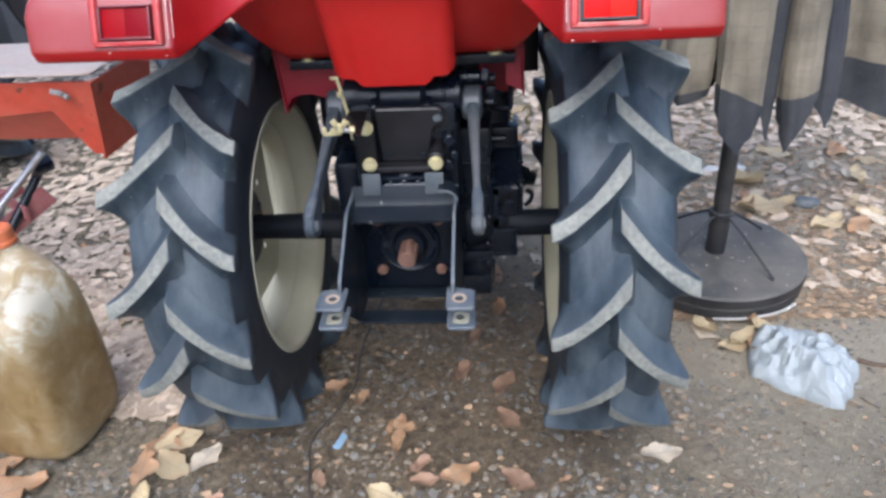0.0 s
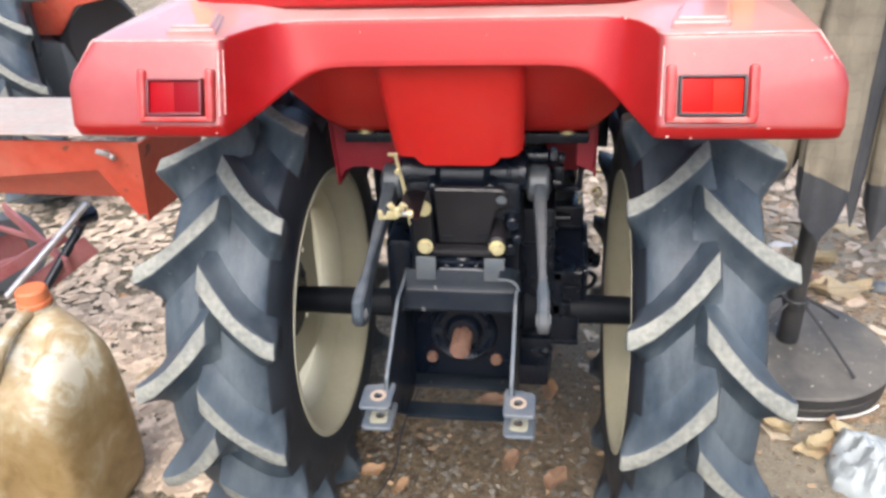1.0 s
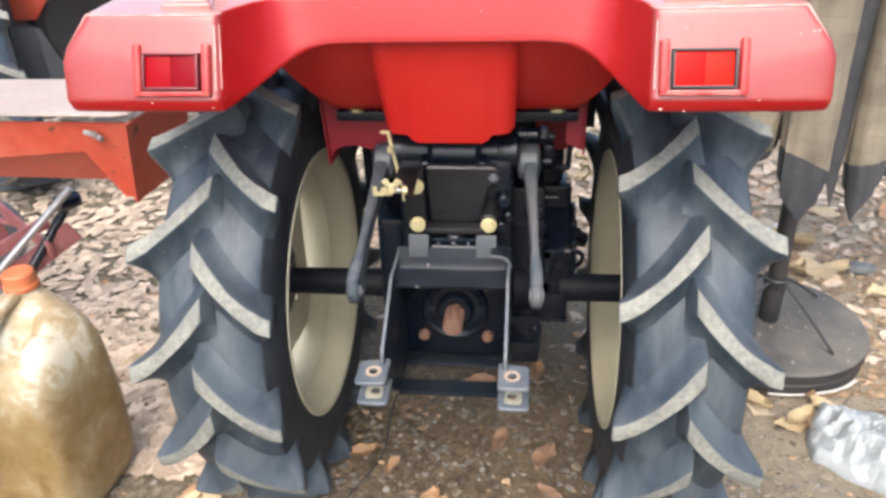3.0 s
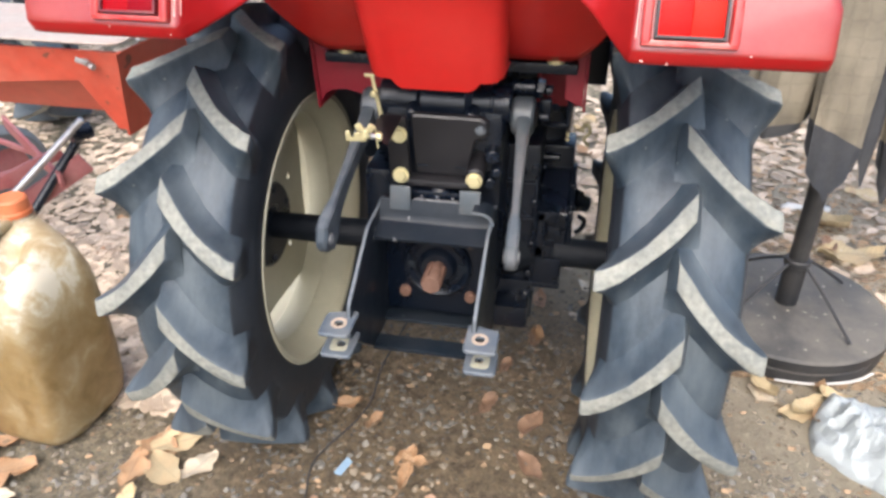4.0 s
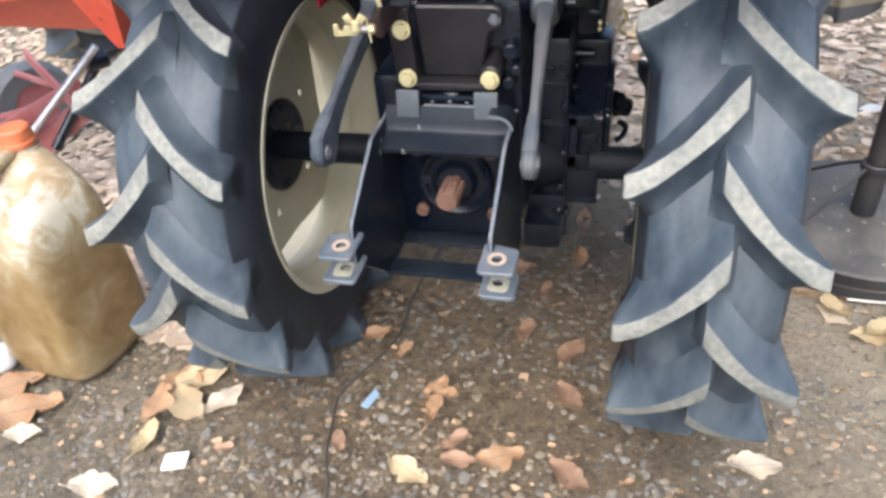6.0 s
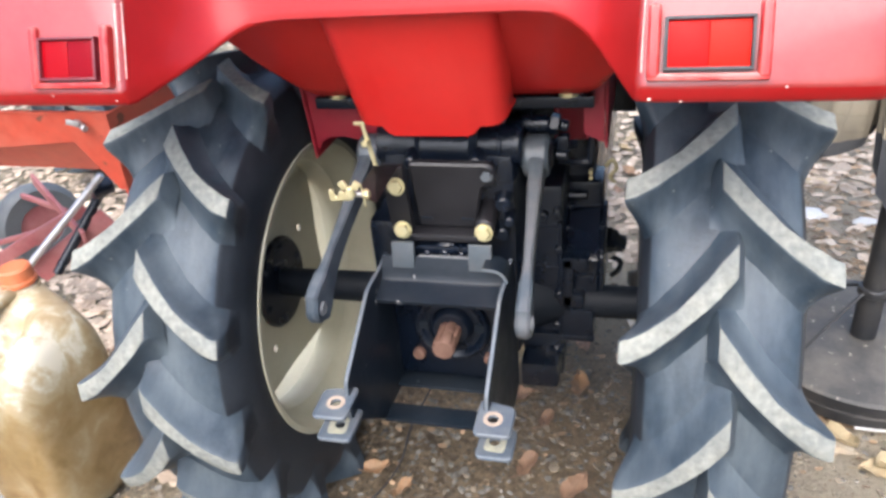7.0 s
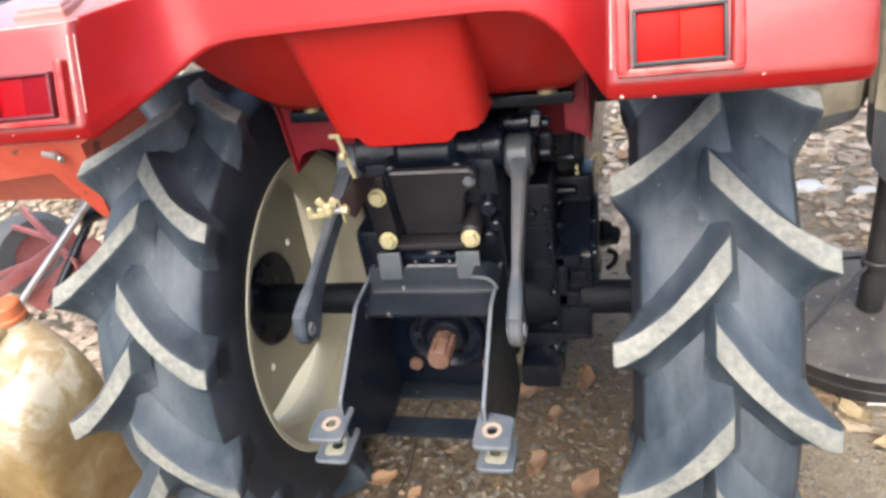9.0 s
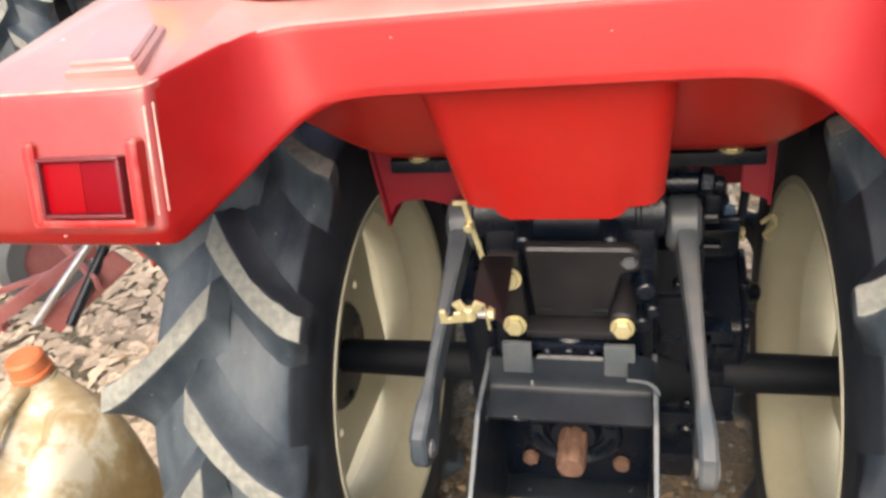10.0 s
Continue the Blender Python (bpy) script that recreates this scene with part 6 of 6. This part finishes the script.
LEAVES_UNDER = ((-0.068, 1.027, 2, -25, 0.85), (0.082, 1.083, 8, 25, 0.85), (0.013, 1.058, 0, 8, 0.75), (0, 1.095, 4, 40, 1), (-0.067, 1.215, 1, 70, 0.85), (-0.045, 1.2, 5, -10, 0.9), (-0.051, 1.147, 5, 80, 1.1), (0.184, 1.24, 0, -45, 0.95), (0.077, 1.41, 4, 60, 1.25), (0.177, 1.364, 0, 70, 0.95), (0.203, 1.066, 0, -28, 1), (-0.233, 1.345, 1, 30, 0.9), (-0.157, 1.3, 5, 60, 0.9), (-0.21, 1.06, 4, 100, 0.9), (0.1, 1.55, 4, 60, 1))
LEAVES_BY_BASE = ((0.506, 1.15, 7, 12, 0.92), (0.687, 1.562, 7, -40, 0.8), (0.75, 1.508, 2, 10, 0.85), (0.772, 1.525, 3, 25, 1.2), (0.79, 1.49, 5, 80, 0.9), (0.84, 1.565, 3, -40, 1.1), (0.691, 1.575, 3, -55, 1.1), (0.3, 1.07, 5, 20, 0.45))
LEAVES_BEHIND = ((1.2, 2.66, 6, -25, 1.2), (1.01, 2.215, 7, 0, 1.5), (1.36, 2.26, 6, 30, 1), (1.18, 2.09, 7, 15, 0.9), (1.42, 2.67, 8, 70, 1.2), (1.31, 2.09, 6, 60, 0.9), (1.04, 2.23, 2, 5, 1.9), (1.02, 2.42, 3, -30, 2), (1.19, 2.11, 2, 30, 1.3), (0.62, 2.2, 2, 10, 1.7), (1.35, 2, 2, 60, 1.2), (0.02, 1.62, 0, 20, 1), (0.16, 1.66, 1, 100, 1), (-0.02, 1.75, 2, 40, 1.1))
for x, y, k, turn, s in LEAVES_BY_CAN + LEAVES_UNDER + LEAVES_BY_BASE + LEAVES_BEHIND:
    lay(x, y, k, turn, s, (BROWN_LEAF, ORANGE_LEAF, PALE_LEAF, PALE_LEAF, BROWN_LEAF, ORANGE_LEAF, PALE_LEAF, CREAM_LEAF, TAN_LEAF)[k])
rnd = random.Random(11)
count = 0
while count < 110:
    x, y = rnd.uniform(-1.3, 1.5), rnd.uniform(0.85, 3.2)
    if rnd.random() > (0.04 if y < 1.6 else 0.12 if abs(x) < 0.55 and y < 2.2 else 0.9) or (x + 0.84) ** 2 + (y - 1.25) ** 2 < 0.03 or (x - 0.775) ** 2 + (y - 1.845) ** 2 < 0.09 or (0.24 < abs(x) < 0.5 and 1.15 < y < 1.7):
        continue
    k = rnd.choice((0, 2, 3, 7, 4, 6, 8, 7))
    lay(x, y, k, rnd.uniform(0, 360), rnd.uniform(0.6, 1.0), (BROWN_LEAF, ORANGE_LEAF, PALE_LEAF, PALE_LEAF, BROWN_LEAF, ORANGE_LEAF, PALE_LEAF, CREAM_LEAF, TAN_LEAF)[k], tip=(rnd.uniform(-14, 14), rnd.uniform(-14, 14)))
    count += 1


def litter():
    """The dense mat of dry leaves further back, past counting."""
    rng = np.random.default_rng(5)
    verts, faces = [], []
    for _ in range(52000):
        d = rng.random()
        y = 1.25 + 7.5 * d ** 2.0 + abs(rng.normal(0, 0.05))
        x = rng.uniform(-1.2 - 0.9 * y, 1.0 + 0.8 * y) + rng.normal(0, 0.15 * y)
        keep = 0.0 if x > -0.5 and y < 1.75 else 0.02 if abs(x) < 0.55 and y < 2.2 else (0.03 if x > 0 and y < 1.78 else 0.24 if x > 0.4 and y < 2.7 else 1.0)
        if rng.random() > keep:
            continue
        l, a = 0.018 + 0.058 * rng.random() ** 1.4, rng.uniform(0, 6.28)
        w = l * rng.uniform(0.42, 0.75)
        c, s = math.cos(a), math.sin(a)
        z = ground_height(x, y) + rng.uniform(0.001, 0.007)
        tx, ty, cu, bend = rng.normal(0, 0.07), rng.normal(0, 0.07), rng.uniform(0.0, 0.12), rng.normal(0, 0.12)
        i = len(verts)
        rim = ((-0.5, 0.0), (-0.36, 0.30), (-0.10, 0.47), (0.20, 0.42), (0.40, 0.22), (0.52, 0.0), (0.38, -0.24), (0.16, -0.44), (-0.14, -0.48), (-0.38, -0.28))
        for px, py in rim + ((-0.2, 0.0), (0.2, 0.0)):
            k = 1.0 if abs(py) < 0.01 else rng.uniform(0.78, 1.12)
            lx, ly = px * l * k, (py + bend * px * px) * w * k
            verts.append((x + lx * c - ly * s, y + lx * s + ly * c, z + cu * abs(py) * 2 * w + lx * tx + ly * ty))
        faces += [(i, i + 10, i + 2, i + 1), (i + 10, i + 11, i + 3, i + 2), (i + 11, i + 5, i + 4, i + 3), (i + 11, i + 7, i + 6, i + 5), (i + 10, i + 8, i + 7, i + 11), (i, i + 9, i + 8, i + 10)]
    me = bpy.data.meshes.new("leaf_litter")
    me.from_pydata(verts, [], faces)
    me.materials.append(LITTER)
    tagged(new("leaf_litter", me), "mat of pale brown dry leaves on the ground", "leaves", kind="stuff")


litter()


def pebbles(name, label, mat, seed, count, least, most, spread):
    """Loose angular stones strewn over the yard."""
    rng = np.random.default_rng(seed)
    base = bmesh.new()
    bmesh.ops.create_icosphere(base, subdivisions=1, radius=1.0)
    bv = np.array([v.co[:] for v in base.verts])
    bf = np.array([[v.index for v in f.verts] for f in base.faces])
    base.free()
    vs, fs = [], []
    for i in range(count):
        y = 0.6 + 2.4 * rng.random() ** 1.15
        x = rng.uniform(-0.6 - 0.55 * y, 0.7 + 0.45 * y)
        if noise.noise((x * 2.3, y * 2.3, seed)) < spread and rng.random() < 0.65:
            x, y = x * 0.6, 0.75 + 0.45 * (y - 0.6)
        r = least + most * rng.random() ** 4
        p = bv * (r * rng.uniform(0.65, 1.35, 3)) * (1 + rng.uniform(-0.28, 0.28, (len(bv), 1)))
        a = rng.uniform(0, 6.28)
        p = p @ np.array(((math.cos(a), math.sin(a), 0), (-math.sin(a), math.cos(a), 0), (0, 0, rng.uniform(0.25, 0.55))))
        p[:, 2] += p[:, 0] * rng.normal(0, 0.2) + p[:, 1] * rng.normal(0, 0.2)
        vs.append(p + (x, y, ground_height(x, y) - r * 0.02))
        fs.append(bf + i * len(bv))
    me = bpy.data.meshes.new(name)
    me.from_pydata(np.concatenate(vs).tolist(), [], np.concatenate(fs).tolist())
    me.materials.append(mat)
    tagged(new(name, me), label, "gravel", kind="stuff")


pebbles("gravel", "loose brown gravel scattered on the soil", PEBBLE, 8, 15000, 0.0016, 0.0085, -0.05)
pebbles("grey_gravel", "loose grey stone chips scattered on the soil", CHIPGREY, 33, 13000, 0.0016, 0.0085, 0.05)


def fragments():
    """Crumbs of dry leaf trodden into the soil."""
    rng = np.random.default_rng(21)
    verts, faces = [], []
    for n in range(17200):
        if n < 4200:
            y = 0.6 + 1.9 * rng.random() ** 1.1
            x = rng.uniform(-0.6 - 0.5 * y, 0.6 + 0.4 * y)
            l, a = 0.0025 + 0.013 * rng.random() ** 3, rng.uniform(0, 6.28)
        else:
            # the trodden yard round the stand's foot is thick with crumbs
            y = 1.62 + 1.7 * rng.random() ** 1.4
            x = rng.uniform(0.36, 0.9 + 0.55 * y) + rng.normal(0, 0.05)
            l, a = 0.004 + 0.018 * rng.random() ** 2.2, rng.uniform(0, 6.28)
        z, i = ground_height(x, y) + 0.0015, len(verts)
        for k in range(5):
            r, b = l * rng.uniform(0.4, 1.0), a + k * 1.2566
            verts.append((x + r * math.cos(b), y + r * math.sin(b) * 0.7, z + rng.uniform(0, 0.35) * l))
        faces += [(i, i + 1, i + 2), (i, i + 2, i + 3), (i, i + 3, i + 4)]
    me = bpy.data.meshes.new("leaf_fragments")
    me.from_pydata(verts, [], faces)
    me.materials.append(DEBRIS)
    tagged(new("leaf_fragments", me), "small brown crumbs of dry leaf on the soil", "leaves", kind="stuff")


fragments()


# ---- scraps and a cable on the ground ----
cable = part("cable", tube([(x, y, ground_height(x, y) + 0.004) for x, y in ((-0.16, 1.80), (-0.191, 1.505), (-0.185, 1.38), (-0.20, 1.30), (-0.250, 1.179), (-0.238, 1.09), (-0.225, 1.03), (-0.195, 0.96), (-0.17, 0.86))], 0.0023, 8, 8), CABLE)
tagged(cable, "thin black cable lying across the soil", "cable")
scrap = part("plastic_scrap", plate(rounded([(-0.008, -0.022), (0.008, -0.020), (0.012, 0.018), (-0.004, 0.024)], 0.004), 0.002, pose(0, 0, 0.006, 8, 12, -15), 0.0005), BLUEBIT)
scrap.location = (-0.187, 1.166, ground_height(-0.187, 1.166))
tagged(scrap, "small pale blue plastic scrap on the soil", "scrap")
# unidentified whitish lump, shaped as a rounded stone
stone_bm = bmesh.new()
bmesh.ops.create_icosphere(stone_bm, subdivisions=3, radius=0.034)
for v in stone_bm.verts:
    v.co *= 1 + 0.22 * noise.noise(v.co * 40)
    v.co.z *= 0.85
stone = part("stone", stone_bm, WHITEBIT, angle=60)
stone.location = (-1.008, 1.125, 0.020)
tagged(stone, "rounded whitish lump lying on the soil", "stone")
paper = part("paper_scrap", plate(rounded([(-0.026, -0.014), (0.022, -0.020), (0.028, 0.014), (-0.020, 0.020)], 0.005), 0.002, pose(0, 0, 0.006, 6, -8, 20), 0.0005), WHITEBIT)
paper.location = (-0.494, 0.962, ground_height(-0.494, 0.962))
tagged(paper, "small white paper scrap on the soil", "scrap")


def lump(name, at, size, mat, label, category, seed, rough=0.22):
    """A weathered lump lying on the ground."""
    bm = bmesh.new()
    bmesh.ops.create_icosphere(bm, subdivisions=3, radius=1.0)
    for v in bm.verts:
        k = 1 + rough * noise.noise(v.co * 1.4 + Vector((seed, 0, 0))) + 0.08 * noise.noise(v.co * 4 + Vector((0, seed, 0)))
        v.co = Vector((v.co.x * size[0], v.co.y * size[1], v.co.z * size[2])) * k
    ob = part(name, bm, mat, angle=60)
    ob.location = (at[0], at[1], ground_height(*at) + size[2] * 0.55)
    return tagged(ob, label, category)


lump("stone", (1.17, 2.238), (0.042, 0.028, 0.022), HOSE, "dark grey stone among the dry leaves", "stone", 2.0)
for at, size, seed in (((0.94, 2.52), (0.038, 0.022, 0.010), 4.0), ((1.02, 2.53), (0.036, 0.026, 0.012), 6.0), ((0.78, 2.56), (0.050, 0.034, 0.012), 8.0)):
    lump("plastic_scrap", at, size, WHITEBIT, "crumpled white plastic scrap among the leaves", "scrap", seed, 0.5)


def twig(line, r, label):
    ob = part("twig", tube([(x, y, ground_height(x, y) + r * 0.8) for x, y in line], lambda u: r * (1 - 0.5 * u), 7, 5), TWIG)
    return tagged(ob, label, "twig")


twig(((1.02, 1.447), (1.06, 1.43), (1.12, 1.425), (1.20, 1.395)), 0.006, "dark brown dry twig lying on the soil")
twig(((0.975, 1.322), (0.99, 1.306), (1.006, 1.288)), 0.0022, "thin dry twig lying on the soil")
twig(((0.62, 1.09), (0.66, 1.06), (0.69, 1.02)), 0.0018, "thin dry twig lying on the soil")
lay(0.815, 1.61, 5, 105, 1.0, "yellowed narrow dry leaf on the soil", tip=(10, 25))
skirt = part("plastic_strip", tube([(0.72, 1.606, 0.006), (0.79, 1.604, 0.007), (0.85, 1.615, 0.008), (0.905, 1.638, 0.006), (0.95, 1.672, 0.005)], 0.0035, 8, 5, 0.7), WHITEBIT)
tagged(skirt, "strip of white plastic beside the parasol base", "scrap")
